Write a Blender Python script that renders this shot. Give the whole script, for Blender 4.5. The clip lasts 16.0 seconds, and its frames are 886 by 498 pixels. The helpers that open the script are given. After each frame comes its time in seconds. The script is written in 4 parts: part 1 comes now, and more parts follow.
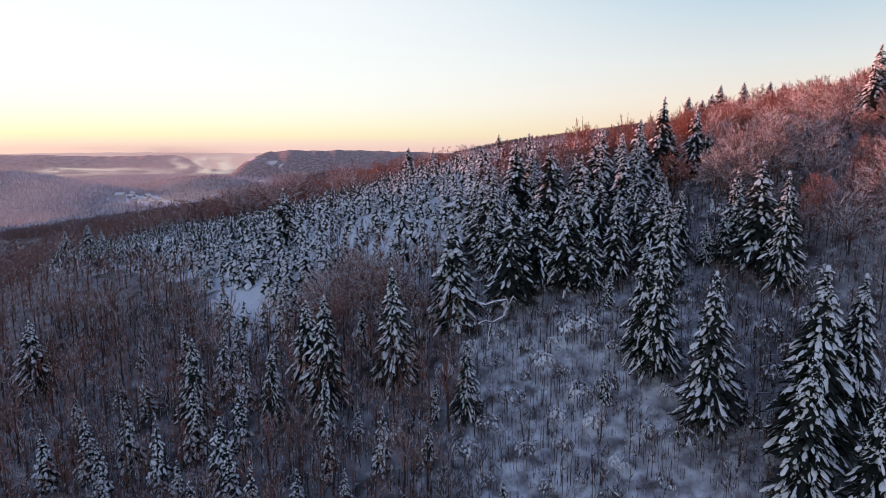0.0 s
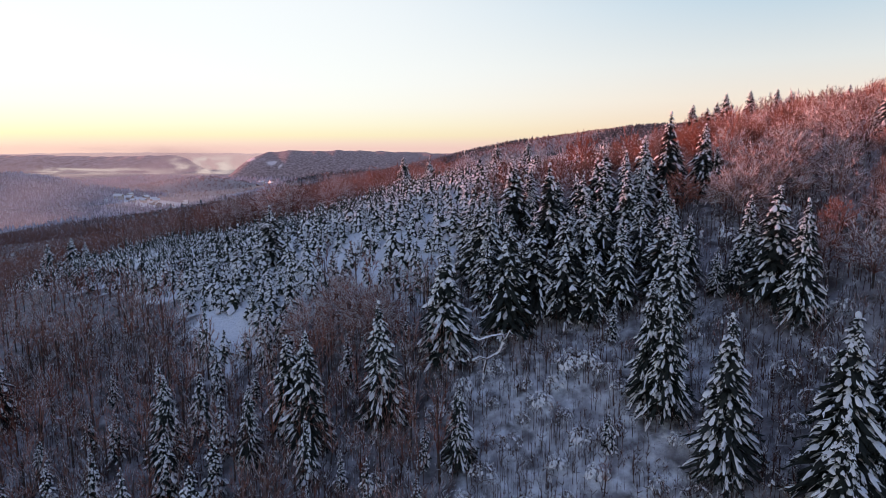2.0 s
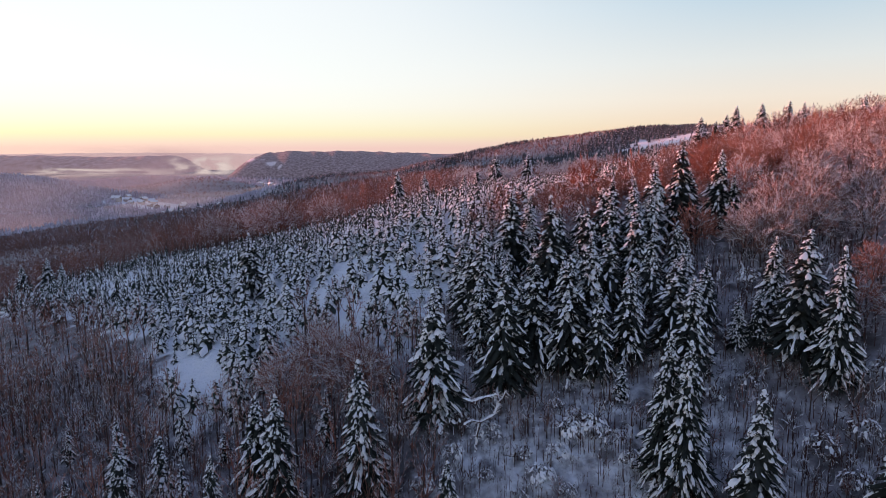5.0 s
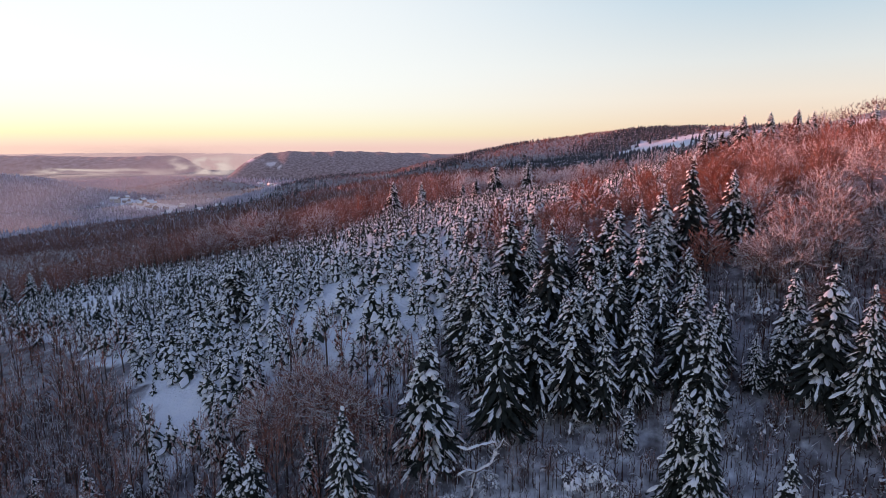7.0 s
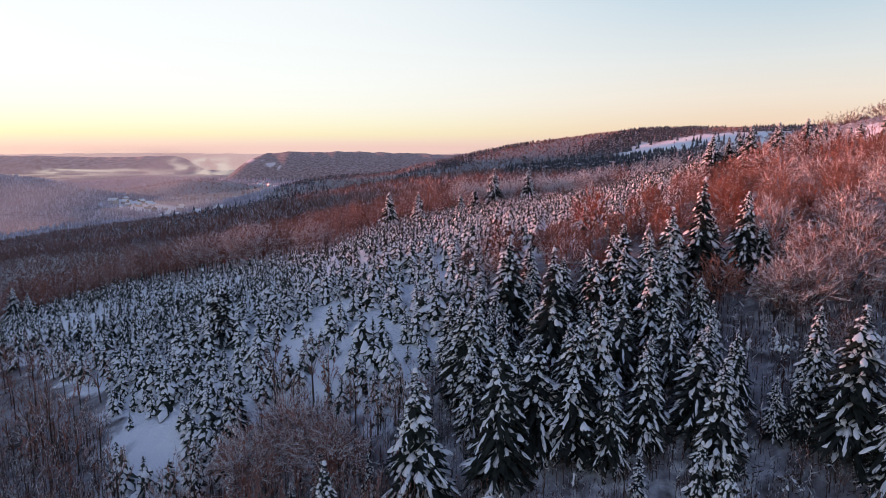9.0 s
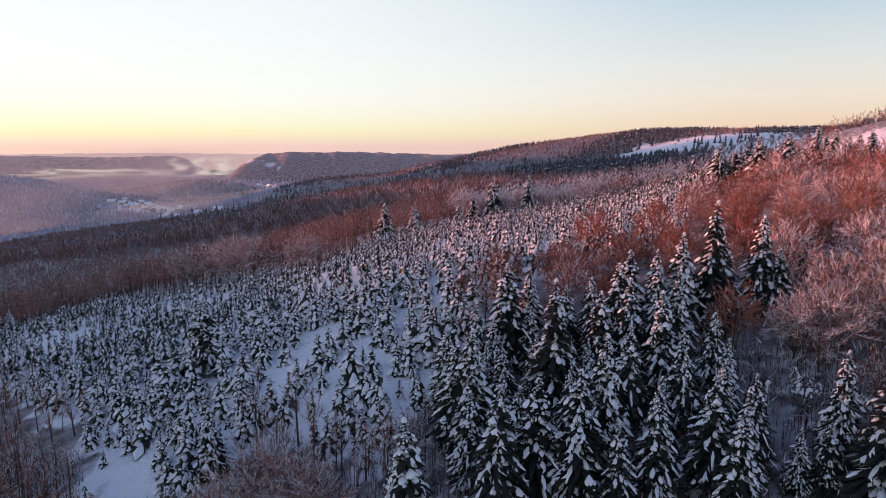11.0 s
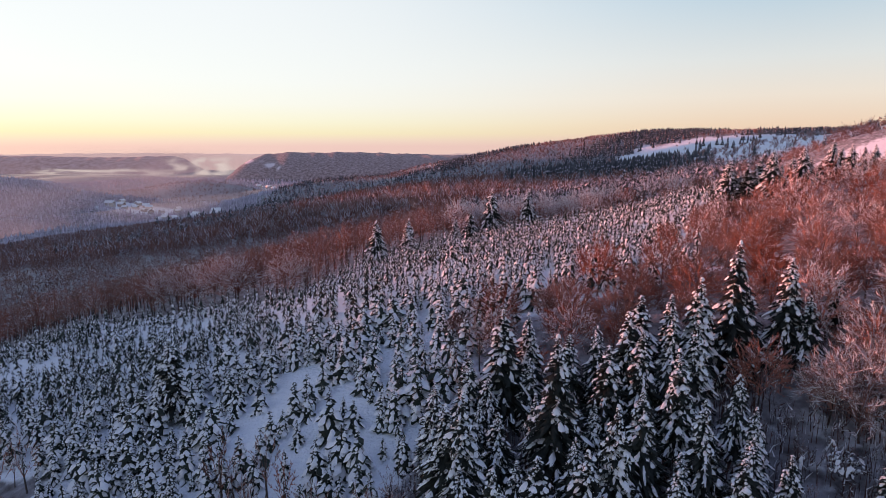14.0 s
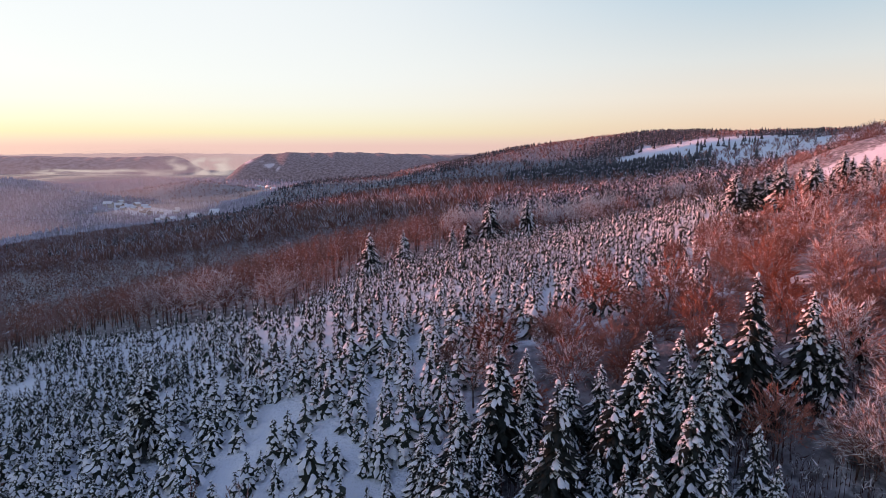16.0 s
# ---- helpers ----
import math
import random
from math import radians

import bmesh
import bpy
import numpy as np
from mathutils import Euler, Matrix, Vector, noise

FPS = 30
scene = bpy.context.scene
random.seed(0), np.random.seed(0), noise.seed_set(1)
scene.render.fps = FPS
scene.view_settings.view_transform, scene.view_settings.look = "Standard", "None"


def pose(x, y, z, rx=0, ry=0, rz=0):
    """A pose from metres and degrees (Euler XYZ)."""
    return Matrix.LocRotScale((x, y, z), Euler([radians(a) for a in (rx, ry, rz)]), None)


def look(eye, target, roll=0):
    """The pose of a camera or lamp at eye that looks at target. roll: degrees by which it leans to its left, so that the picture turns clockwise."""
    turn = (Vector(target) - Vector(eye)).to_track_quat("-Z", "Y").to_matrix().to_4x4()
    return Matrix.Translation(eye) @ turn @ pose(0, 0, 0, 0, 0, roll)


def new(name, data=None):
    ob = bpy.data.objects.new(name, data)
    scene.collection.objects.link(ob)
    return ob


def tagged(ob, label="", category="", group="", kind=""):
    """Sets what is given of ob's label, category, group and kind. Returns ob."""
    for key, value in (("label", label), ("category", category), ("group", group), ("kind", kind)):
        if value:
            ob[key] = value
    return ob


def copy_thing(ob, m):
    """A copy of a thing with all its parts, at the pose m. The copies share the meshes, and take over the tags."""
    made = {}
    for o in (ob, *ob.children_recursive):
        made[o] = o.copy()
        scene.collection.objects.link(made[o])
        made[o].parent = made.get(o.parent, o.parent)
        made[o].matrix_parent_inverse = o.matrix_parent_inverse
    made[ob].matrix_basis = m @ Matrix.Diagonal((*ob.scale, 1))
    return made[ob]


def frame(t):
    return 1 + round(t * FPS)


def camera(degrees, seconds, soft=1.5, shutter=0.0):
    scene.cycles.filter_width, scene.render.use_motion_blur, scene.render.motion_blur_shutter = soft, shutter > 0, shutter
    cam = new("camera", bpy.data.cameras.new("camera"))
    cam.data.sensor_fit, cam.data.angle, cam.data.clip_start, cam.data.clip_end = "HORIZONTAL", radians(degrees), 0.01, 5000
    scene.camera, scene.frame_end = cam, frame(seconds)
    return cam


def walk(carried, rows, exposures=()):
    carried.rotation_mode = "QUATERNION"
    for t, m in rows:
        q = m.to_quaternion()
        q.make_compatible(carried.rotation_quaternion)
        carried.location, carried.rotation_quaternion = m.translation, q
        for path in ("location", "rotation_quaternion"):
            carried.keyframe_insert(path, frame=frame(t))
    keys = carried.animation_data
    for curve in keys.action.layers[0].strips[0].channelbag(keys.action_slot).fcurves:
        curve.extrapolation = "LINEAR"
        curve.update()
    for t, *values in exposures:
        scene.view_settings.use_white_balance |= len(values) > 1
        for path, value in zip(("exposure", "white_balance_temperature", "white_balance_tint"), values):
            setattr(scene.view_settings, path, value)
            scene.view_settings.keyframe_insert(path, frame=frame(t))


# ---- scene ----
cam = camera(70.0, 16.0, 0.8)
PATH = [
    (0.0, (1.097, 4.125, 50.440), (1.113, 14.001, 48.872)),
    (1.0, (1.786, 7.962, 52.099), (1.800, 17.838, 50.528)),
    (2.0, (2.415, 11.720, 53.741), (2.427, 21.596, 52.168)),
    (3.0, (2.993, 15.407, 55.365), (3.003, 25.282, 53.790)),
    (4.0, (3.526, 19.031, 56.970), (3.534, 28.906, 55.393)),
    (5.0, (4.023, 22.601, 58.555), (4.029, 32.476, 56.975)),
    (6.0, (4.494, 26.127, 60.117), (4.498, 36.001, 58.535)),
    (7.0, (4.945, 29.617, 61.656), (4.947, 39.490, 60.071)),
    (8.0, (5.386, 33.079, 63.170), (5.386, 42.952, 61.583)),
    (9.0, (5.823, 36.523, 64.657), (5.822, 46.396, 63.068)),
    (10.0, (6.267, 39.958, 66.117), (6.263, 49.831, 64.525)),
    (11.0, (6.725, 43.392, 67.547), (6.719, 53.264, 65.953)),
    (12.0, (7.204, 46.835, 68.946), (7.196, 56.706, 67.349)),
    (13.0, (7.714, 50.294, 70.313), (7.704, 60.165, 68.714)),
    (14.0, (8.263, 53.779, 71.646), (8.251, 63.650, 70.044)),
    (15.0, (8.859, 57.299, 72.944), (8.845, 67.170, 71.340)),
    (16.0, (9.509, 60.863, 74.205), (9.493, 70.733, 72.598)),
]
walk(cam, [(t, look(eye, target)) for t, eye, target in PATH], [(0.0, 0.0), (8.0, -0.02), (16.0, -0.08)])

# world, sun
SUN_AZ, SUN_EL = radians(-70), radians(4.5)   # azimuth from straight ahead, negative to the left
to_sun = Vector((math.sin(SUN_AZ) * math.cos(SUN_EL), math.cos(SUN_AZ) * math.cos(SUN_EL), math.sin(SUN_EL)))
world = bpy.data.worlds.new("winter_sky")
scene.world = world
world.use_nodes = True
wn = world.node_tree
wn.nodes.clear()
sky = wn.nodes.new("ShaderNodeTexSky")
sky.sky_type = "NISHITA"
sky.sun_disc = False
sky.sun_elevation = SUN_EL
sky.sun_rotation = SUN_AZ
sky.altitude = 500
sky.air_density = 1.0
sky.dust_density = 1.5
sky.ozone_density = 2.0
bg = wn.nodes.new("ShaderNodeBackground")
bg.inputs["Strength"].default_value = 0.05
wn.links.new(sky.outputs["Color"], bg.inputs["Color"])
# bright haze over the sky: warm and pale towards the sun, bluer away from it and overhead
tc = wn.nodes.new("ShaderNodeTexCoord")
sep = wn.nodes.new("ShaderNodeSeparateXYZ")
wn.links.new(tc.outputs["Generated"], sep.inputs["Vector"])


def haze_ramp(stops):
    node = wn.nodes.new("ShaderNodeValToRGB")
    wn.links.new(sep.outputs["Z"], node.inputs["Fac"])
    ramp = node.color_ramp
    while len(ramp.elements) < len(stops):
        ramp.elements.new(0.5)
    for el, (pos, col) in zip(ramp.elements, stops):
        el.position, el.color = pos, (*col, 1)
    return node


sunward = haze_ramp([(0.0, (0.95, 0.66, 0.62)), (0.008, (0.97, 0.76, 0.65)), (0.02, (0.99, 0.91, 0.62)), (0.036, (1.0, 0.97, 0.76)), (0.062, (1.0, 0.99, 0.92)), (0.095, (1.0, 1.0, 0.98)), (0.24, (0.96, 0.98, 0.99)), (0.42, (0.4, 0.445, 0.59)), (1.0, (0.212, 0.275, 0.545))])
away = haze_ramp([(0.0, (0.86, 0.6, 0.52)), (0.03, (0.92, 0.68, 0.53)), (0.07, (0.92, 0.79, 0.69)), (0.12, (0.8, 0.8, 0.79)), (0.2, (0.55, 0.68, 0.78)), (0.3, (0.3, 0.41, 0.56)), (0.45, (0.24, 0.29, 0.45)), (1.0, (0.212, 0.275, 0.545))])
facing = wn.nodes.new("ShaderNodeVectorMath")
facing.operation = "DOT_PRODUCT"
wn.links.new(tc.outputs["Generated"], facing.inputs[0])
facing.inputs[1].default_value = (-0.8, 0.6, 0.05)
spread = wn.nodes.new("ShaderNodeMapRange")
spread.interpolation_type = "SMOOTHSTEP"
spread.inputs["From Min"].default_value, spread.inputs["From Max"].default_value = 0.1, 0.85
wn.links.new(facing.outputs["Value"], spread.inputs["Value"])
mixed = wn.nodes.new("ShaderNodeMix")
mixed.data_type = "RGBA"
wn.links.new(spread.outputs["Result"], mixed.inputs[0])
wn.links.new(away.outputs["Color"], mixed.inputs[6])
wn.links.new(sunward.outputs["Color"], mixed.inputs[7])
veil = wn.nodes.new("ShaderNodeBackground")
veil.inputs["Strength"].default_value = 0.9
wn.links.new(mixed.outputs[2], veil.inputs["Color"])
both = wn.nodes.new("ShaderNodeAddShader")
wn.links.new(bg.outputs["Background"], both.inputs[0])
wn.links.new(veil.outputs["Background"], both.inputs[1])
wout = wn.nodes.new("ShaderNodeOutputWorld")
wn.links.new(both.outputs["Shader"], wout.inputs["Surface"])
sun_data = bpy.data.lights.new("low_sun", "SUN")
sun_data.energy = 10.0
sun_data.angle = radians(1.1)
sun_data.color = (1.0, 0.32, 0.23)
sun = new("low_sun", sun_data)
sun.matrix_world = look((0, 0, 300), Vector((0, 0, 300)) - to_sun)


# materials
def material(name, dark, light, scale=3.0, rough=0.8, bump=0.2, bump_scale=20.0, vary=0.0, spec=0.2):
    """Two-tone noise colour with fine relief; vary: brightness change from tree to tree."""
    m = bpy.data.materials.new(name)
    m.use_nodes = True
    nt = m.node_tree
    bsdf = nt.nodes["Principled BSDF"]
    bsdf.inputs["Roughness"].default_value = rough
    bsdf.inputs["Specular IOR Level"].default_value = spec
    co = nt.nodes.new("ShaderNodeNewGeometry")
    big = nt.nodes.new("ShaderNodeTexNoise")
    big.inputs["Scale"].default_value = scale
    big.inputs["Detail"].default_value = 5
    nt.links.new(co.outputs["Position"], big.inputs["Vector"])
    ramp = nt.nodes.new("ShaderNodeValToRGB")
    ramp.color_ramp.elements[0].position, ramp.color_ramp.elements[1].position = 0.3, 0.7
    ramp.color_ramp.elements[0].color, ramp.color_ramp.elements[1].color = (*dark, 1), (*light, 1)
    nt.links.new(big.outputs["Fac"], ramp.inputs["Fac"])
    colour = ramp.outputs["Color"]
    if vary:
        hsv = nt.nodes.new("ShaderNodeHueSaturation")
        scalev = nt.nodes.new("ShaderNodeMapRange")
        scalev.inputs["To Min"].default_value, scalev.inputs["To Max"].default_value = 1 - vary, 1 + vary
        info = nt.nodes.new("ShaderNodeObjectInfo")
        tree = nt.nodes.new("ShaderNodeAttribute")
        tree.attribute_name = "tint"
        total, wrap = nt.nodes.new("ShaderNodeMath"), nt.nodes.new("ShaderNodeMath")
        wrap.operation = "FRACT"
        nt.links.new(info.outputs["Random"], total.inputs[0])
        nt.links.new(tree.outputs["Fac"], total.inputs[1])
        nt.links.new(total.outputs["Value"], wrap.inputs[0])
        nt.links.new(wrap.outputs["Value"], scalev.inputs["Value"])
        again, lively = nt.nodes.new("ShaderNodeMath"), nt.nodes.new("ShaderNodeMapRange")
        again.operation = "PINGPONG"
        again.inputs[1].default_value = 0.21
        lively.inputs["From Max"].default_value = 0.21
        lively.inputs["To Min"].default_value, lively.inputs["To Max"].default_value = 1 - vary * 0.8, 1 + vary * 0.5
        nt.links.new(wrap.outputs["Value"], again.inputs[0])
        nt.links.new(again.outputs["Value"], lively.inputs["Value"])
        nt.links.new(lively.outputs["Result"], hsv.inputs["Saturation"])
        nt.links.new(scalev.outputs["Result"], hsv.inputs["Value"])
        nt.links.new(colour, hsv.inputs["Color"])
        colour = hsv.outputs["Color"]
    nt.links.new(colour, bsdf.inputs["Base Color"])
    if bump:
        fine = nt.nodes.new("ShaderNodeTexNoise")
        fine.inputs["Scale"].default_value = bump_scale
        fine.inputs["Detail"].default_value = 4
        nt.links.new(co.outputs["Position"], fine.inputs["Vector"])
        bp = nt.nodes.new("ShaderNodeBump")
        bp.inputs["Strength"].default_value = bump
        bp.inputs["Distance"].default_value = 1.5 / bump_scale
        nt.links.new(fine.outputs["Fac"], bp.inputs["Height"])
        nt.links.new(bp.outputs["Normal"], bsdf.inputs["Normal"])
    return m


NEEDLES = material("spruce_needles", (0.014, 0.018, 0.016), (0.036, 0.042, 0.036), 1.5, 0.85, 0.4, 12, 0.3)
SNOW = material("lying_snow", (0.87, 0.89, 0.92), (0.94, 0.95, 0.97), 0.8, 0.6, 0.35, 5)
BARK = material("grey_brown_bark", (0.05, 0.038, 0.032), (0.13, 0.1, 0.085), 4, 0.9, 0.5, 14, 0.2)
TWIGS = material("beech_twigs", (0.19, 0.082, 0.064), (0.37, 0.175, 0.135), 0.35, 0.85, 0, 10, 0.4)
FROST = material("frosted_snow_on_twigs", (0.6, 0.62, 0.66), (0.82, 0.84, 0.88), 1.2, 0.7, 0.2, 8)
YOUNG = material("young_spruce_needles", (0.025, 0.034, 0.028), (0.06, 0.072, 0.058), 1.5, 0.85, 0.3, 12, 0.3)
# Far needles and twigs are lightened in colour to stand in for haze.
FAR_NEEDLES = material("far_hazed_spruce_needles", (0.05, 0.055, 0.06), (0.12, 0.122, 0.13), 0.05, 0.9, 0, 1, 0.35)
FAR_TWIGS = material("far_hazed_bare_crowns", (0.16, 0.08, 0.068), (0.3, 0.16, 0.135), 0.03, 0.9, 0, 1, 0.3)
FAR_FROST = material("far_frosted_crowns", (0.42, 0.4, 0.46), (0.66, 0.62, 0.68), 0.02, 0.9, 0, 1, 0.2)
# Floor colours mix litter and brush with the shade under the trees.
GROUND = material("snowy_floor_with_tree_shade", (0.075, 0.065, 0.065), (0.38, 0.38, 0.41), 0.35, 0.6, 0.6, 1.6)


def open_snow(m, dark, light):
    """Deep untouched snow where the ground lies open, by the sheet's snow_cover value."""
    nt = m.node_tree
    bsdf = nt.nodes["Principled BSDF"]
    floor_colour = bsdf.inputs["Base Color"].links[0].from_socket
    cover = nt.nodes.new("ShaderNodeAttribute")
    cover.attribute_name = "snow_cover"
    co = nt.nodes.new("ShaderNodeNewGeometry")
    ragged = nt.nodes.new("ShaderNodeTexNoise")
    ragged.inputs["Scale"].default_value = 0.45
    ragged.inputs["Detail"].default_value = 5
    nt.links.new(co.outputs["Position"], ragged.inputs["Vector"])
    shift = nt.nodes.new("ShaderNodeMath")
    shift.operation = "MULTIPLY_ADD"
    shift.inputs[1].default_value, shift.inputs[2].default_value = 1.2, -0.6
    nt.links.new(ragged.outputs["Fac"], shift.inputs[0])
    total = nt.nodes.new("ShaderNodeMath")
    nt.links.new(cover.outputs["Fac"], total.inputs[0])
    nt.links.new(shift.outputs["Value"], total.inputs[1])
    edge = nt.nodes.new("ShaderNodeMapRange")
    edge.interpolation_type = "SMOOTHSTEP"
    edge.inputs["From Min"].default_value, edge.inputs["From Max"].default_value = 0.25, 0.75
    nt.links.new(total.outputs["Value"], edge.inputs["Value"])
    snow = nt.nodes.new("ShaderNodeMix")
    snow.data_type = "RGBA"
    snow.inputs[6].default_value, snow.inputs[7].default_value = (*dark, 1), (*light, 1)
    nt.links.new(ragged.outputs["Fac"], snow.inputs[0])
    mix = nt.nodes.new("ShaderNodeMix")
    mix.data_type = "RGBA"
    nt.links.new(edge.outputs["Result"], mix.inputs[0])
    nt.links.new(floor_colour, mix.inputs[6])
    nt.links.new(snow.outputs[2], mix.inputs[7])
    nt.links.new(mix.outputs[2], bsdf.inputs["Base Color"])


open_snow(GROUND, (0.78, 0.83, 0.9), (0.9, 0.93, 0.96))
BRUSH = material("dark_brush_twigs", (0.045, 0.026, 0.022), (0.12, 0.064, 0.05), 0.5, 0.9, 0, 10, 0.2)
# Hoar frost tone, paled and pinked further for the haze before the hill.
FAR_HOAR = material("hazed_hoar_frosted_needles", (0.42, 0.38, 0.45), (0.66, 0.61, 0.68), 0.02, 0.9, 0, 1, 0.25)


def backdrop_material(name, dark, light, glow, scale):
    """Distant land: snowy woods, with haze of the air painted in as emission."""
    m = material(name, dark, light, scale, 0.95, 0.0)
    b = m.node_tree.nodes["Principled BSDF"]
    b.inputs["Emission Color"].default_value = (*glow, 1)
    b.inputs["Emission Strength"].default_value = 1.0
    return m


# The third colour is emitted haze, laid over the land's own two tones.
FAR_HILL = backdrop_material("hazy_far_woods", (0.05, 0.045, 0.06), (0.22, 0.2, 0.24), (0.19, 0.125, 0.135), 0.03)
NEARER_HILL = backdrop_material("hazed_wooded_valley_side", (0.015, 0.015, 0.02), (0.26, 0.23, 0.26), (0.075, 0.058, 0.072), 0.09)
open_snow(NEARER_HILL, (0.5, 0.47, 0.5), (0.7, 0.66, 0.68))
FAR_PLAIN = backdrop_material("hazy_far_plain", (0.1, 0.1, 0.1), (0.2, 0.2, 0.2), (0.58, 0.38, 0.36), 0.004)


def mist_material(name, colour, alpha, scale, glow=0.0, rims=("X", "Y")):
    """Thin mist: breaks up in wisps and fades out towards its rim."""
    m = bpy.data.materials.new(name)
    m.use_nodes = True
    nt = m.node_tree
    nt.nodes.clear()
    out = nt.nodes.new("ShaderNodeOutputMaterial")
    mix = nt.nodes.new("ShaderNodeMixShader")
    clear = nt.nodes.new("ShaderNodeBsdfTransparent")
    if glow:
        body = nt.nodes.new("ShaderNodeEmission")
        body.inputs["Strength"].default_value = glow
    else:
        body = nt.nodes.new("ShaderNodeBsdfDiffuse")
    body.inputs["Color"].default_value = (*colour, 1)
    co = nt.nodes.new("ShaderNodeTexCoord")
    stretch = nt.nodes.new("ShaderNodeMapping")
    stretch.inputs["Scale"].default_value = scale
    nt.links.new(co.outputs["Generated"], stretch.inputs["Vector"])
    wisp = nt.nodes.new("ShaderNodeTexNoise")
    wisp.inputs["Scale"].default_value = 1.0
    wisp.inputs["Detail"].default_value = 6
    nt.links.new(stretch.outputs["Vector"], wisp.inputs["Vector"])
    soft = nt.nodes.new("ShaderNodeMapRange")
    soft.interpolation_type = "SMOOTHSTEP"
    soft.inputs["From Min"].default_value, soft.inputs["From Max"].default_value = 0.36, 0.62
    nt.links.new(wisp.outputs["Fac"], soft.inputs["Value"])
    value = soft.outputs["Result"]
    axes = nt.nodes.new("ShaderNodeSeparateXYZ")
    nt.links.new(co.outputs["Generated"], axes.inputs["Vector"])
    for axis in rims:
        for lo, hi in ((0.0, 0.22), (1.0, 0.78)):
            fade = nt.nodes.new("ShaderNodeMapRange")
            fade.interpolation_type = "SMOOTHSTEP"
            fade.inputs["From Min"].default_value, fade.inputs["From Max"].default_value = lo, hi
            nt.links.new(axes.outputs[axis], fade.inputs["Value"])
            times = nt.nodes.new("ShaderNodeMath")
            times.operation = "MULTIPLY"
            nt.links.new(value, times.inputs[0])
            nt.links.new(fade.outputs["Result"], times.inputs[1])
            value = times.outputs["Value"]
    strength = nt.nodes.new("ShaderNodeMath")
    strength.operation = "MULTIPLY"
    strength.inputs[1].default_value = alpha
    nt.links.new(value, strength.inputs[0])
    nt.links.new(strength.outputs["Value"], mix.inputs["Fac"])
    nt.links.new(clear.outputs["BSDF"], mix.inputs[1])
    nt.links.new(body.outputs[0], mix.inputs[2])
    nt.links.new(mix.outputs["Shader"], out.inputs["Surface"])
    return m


# Fog and haze emit: their brightness is painted in, not scattered sunlight.
FOG = mist_material("glowing_valley_fog", (0.86, 0.68, 0.64), 0.75, (7, 4, 1), 0.8)
FOG_PLUME = mist_material("glowing_drifting_fog", (0.92, 0.78, 0.72), 0.95, (4, 1, 3), 0.9, ("X", "Z"))
HAZE = mist_material("glowing_valley_haze", (0.5, 0.36, 0.39), 0.36, (3, 3, 1), 1.0)
HAZE_BANK = mist_material("glowing_haze_sheet", (0.37, 0.24, 0.285), 0.46, (2, 1, 1), 1.0, ("X", "Z"))
WALL_PLASTER = material("house_plaster", (0.45, 0.4, 0.36), (0.62, 0.57, 0.5), 0.3, 0.9, 0, 1, 0.25)


# the lie of the land: broad and smaller swells, (x, y, height)
WIDE_HILLS = [(-2000, -400, -22), (-700, -300, -72), (700, -300, 99), (-1900, 700, 43), (-900, 700, -13), (600, 700, 106), (1500, 900, 22), (-1800, 1900, -16), (-800, 1900, -63), (200, 1900, 35), (1200, 1900, 127), (-2200, 3000, -46), (-1000, 3000, -17), (200, 3000, 3.1)]
MID_HILLS = [(-420, 330, 38.2), (-420, 620, -1.57), (-200, 430, -1.79), (-180, 650, 2.33), (30, 700, 14.5), (180, 430, 6.34), (220, 640, -38.4), (400, 420, 10.9), (620, 750, 10.9), (250, 900, -8.5), (450, 950, -10.9), (60, 1250, -13.1), (300, 1250, -31.7), (560, 1250, 14.8), (800, 1100, -21.9), (120, 1550, 32.9), (420, 1550, 28.1), (750, 1450, -11), (-300, 100, 5.7)]
VALLEY_HILLS = [(-900, 820, -33), (-950, 1180, -39), (-650, 1200, 3), (-350, 1250, -4), (-80, 1350, -2), (-1500, 1450, -23), (-1200, 1480, -41), (-900, 1480, 32), (-620, 1520, -28), (-1500, 1800, 49), (-1180, 1760, 62), (-880, 1720, 37), (-640, 1800, -23), (-400, 1750, 52), (-1300, 2080, 50), (-1020, 2080, -21), (-790, 2160, 90), (-560, 2150, -45), (0, 2200, 40), (-1200, 2450, 25), (-850, 2470, -5), (-520, 2430, 5), (-1300, 2800, 24), (-900, 2800, 8), (-450, 2800, -17)]
NEAR_HILLS = [(-110, 20, -4.5), (-50, 20, -2.5), (5, 20, 3), (55, 20, -18), (115, 20, -3.4), (-110, 75, 5), (-50, 75, -2.2), (5, 75, -4.8), (55, 75, -0.4), (115, 75, 18), (-110, 125, 9), (-50, 125, 5.1), (5, 125, 10), (55, 125, 8.2), (115, 125, 15), (-110, 180, 12), (-50, 180, 4), (5, 180, 17), (55, 180, 1.7), (115, 180, 11), (-110, 240, 11), (-50, 240, 6.8), (5, 240, 7), (55, 240, 5.2), (115, 240, 16), (-110, 310, 4.8), (-50, 310, 5.7), (5, 310, 13), (55, 310, -0.73), (115, 310, 8.1)]
SWELLS = np.array([(x, y, 900, h) for x, y, h in WIDE_HILLS] + [(x, y, 230, h) for x, y, h in MID_HILLS] + [(x, y, 260, h) for x, y, h in VALLEY_HILLS] + [(x, y, 60, h) for x, y, h in NEAR_HILLS], float)


SHADE_RIDGE = 219.8


def step(v):
    v = np.clip(v, 0, 1)
    return v * v * (3 - 2 * v)


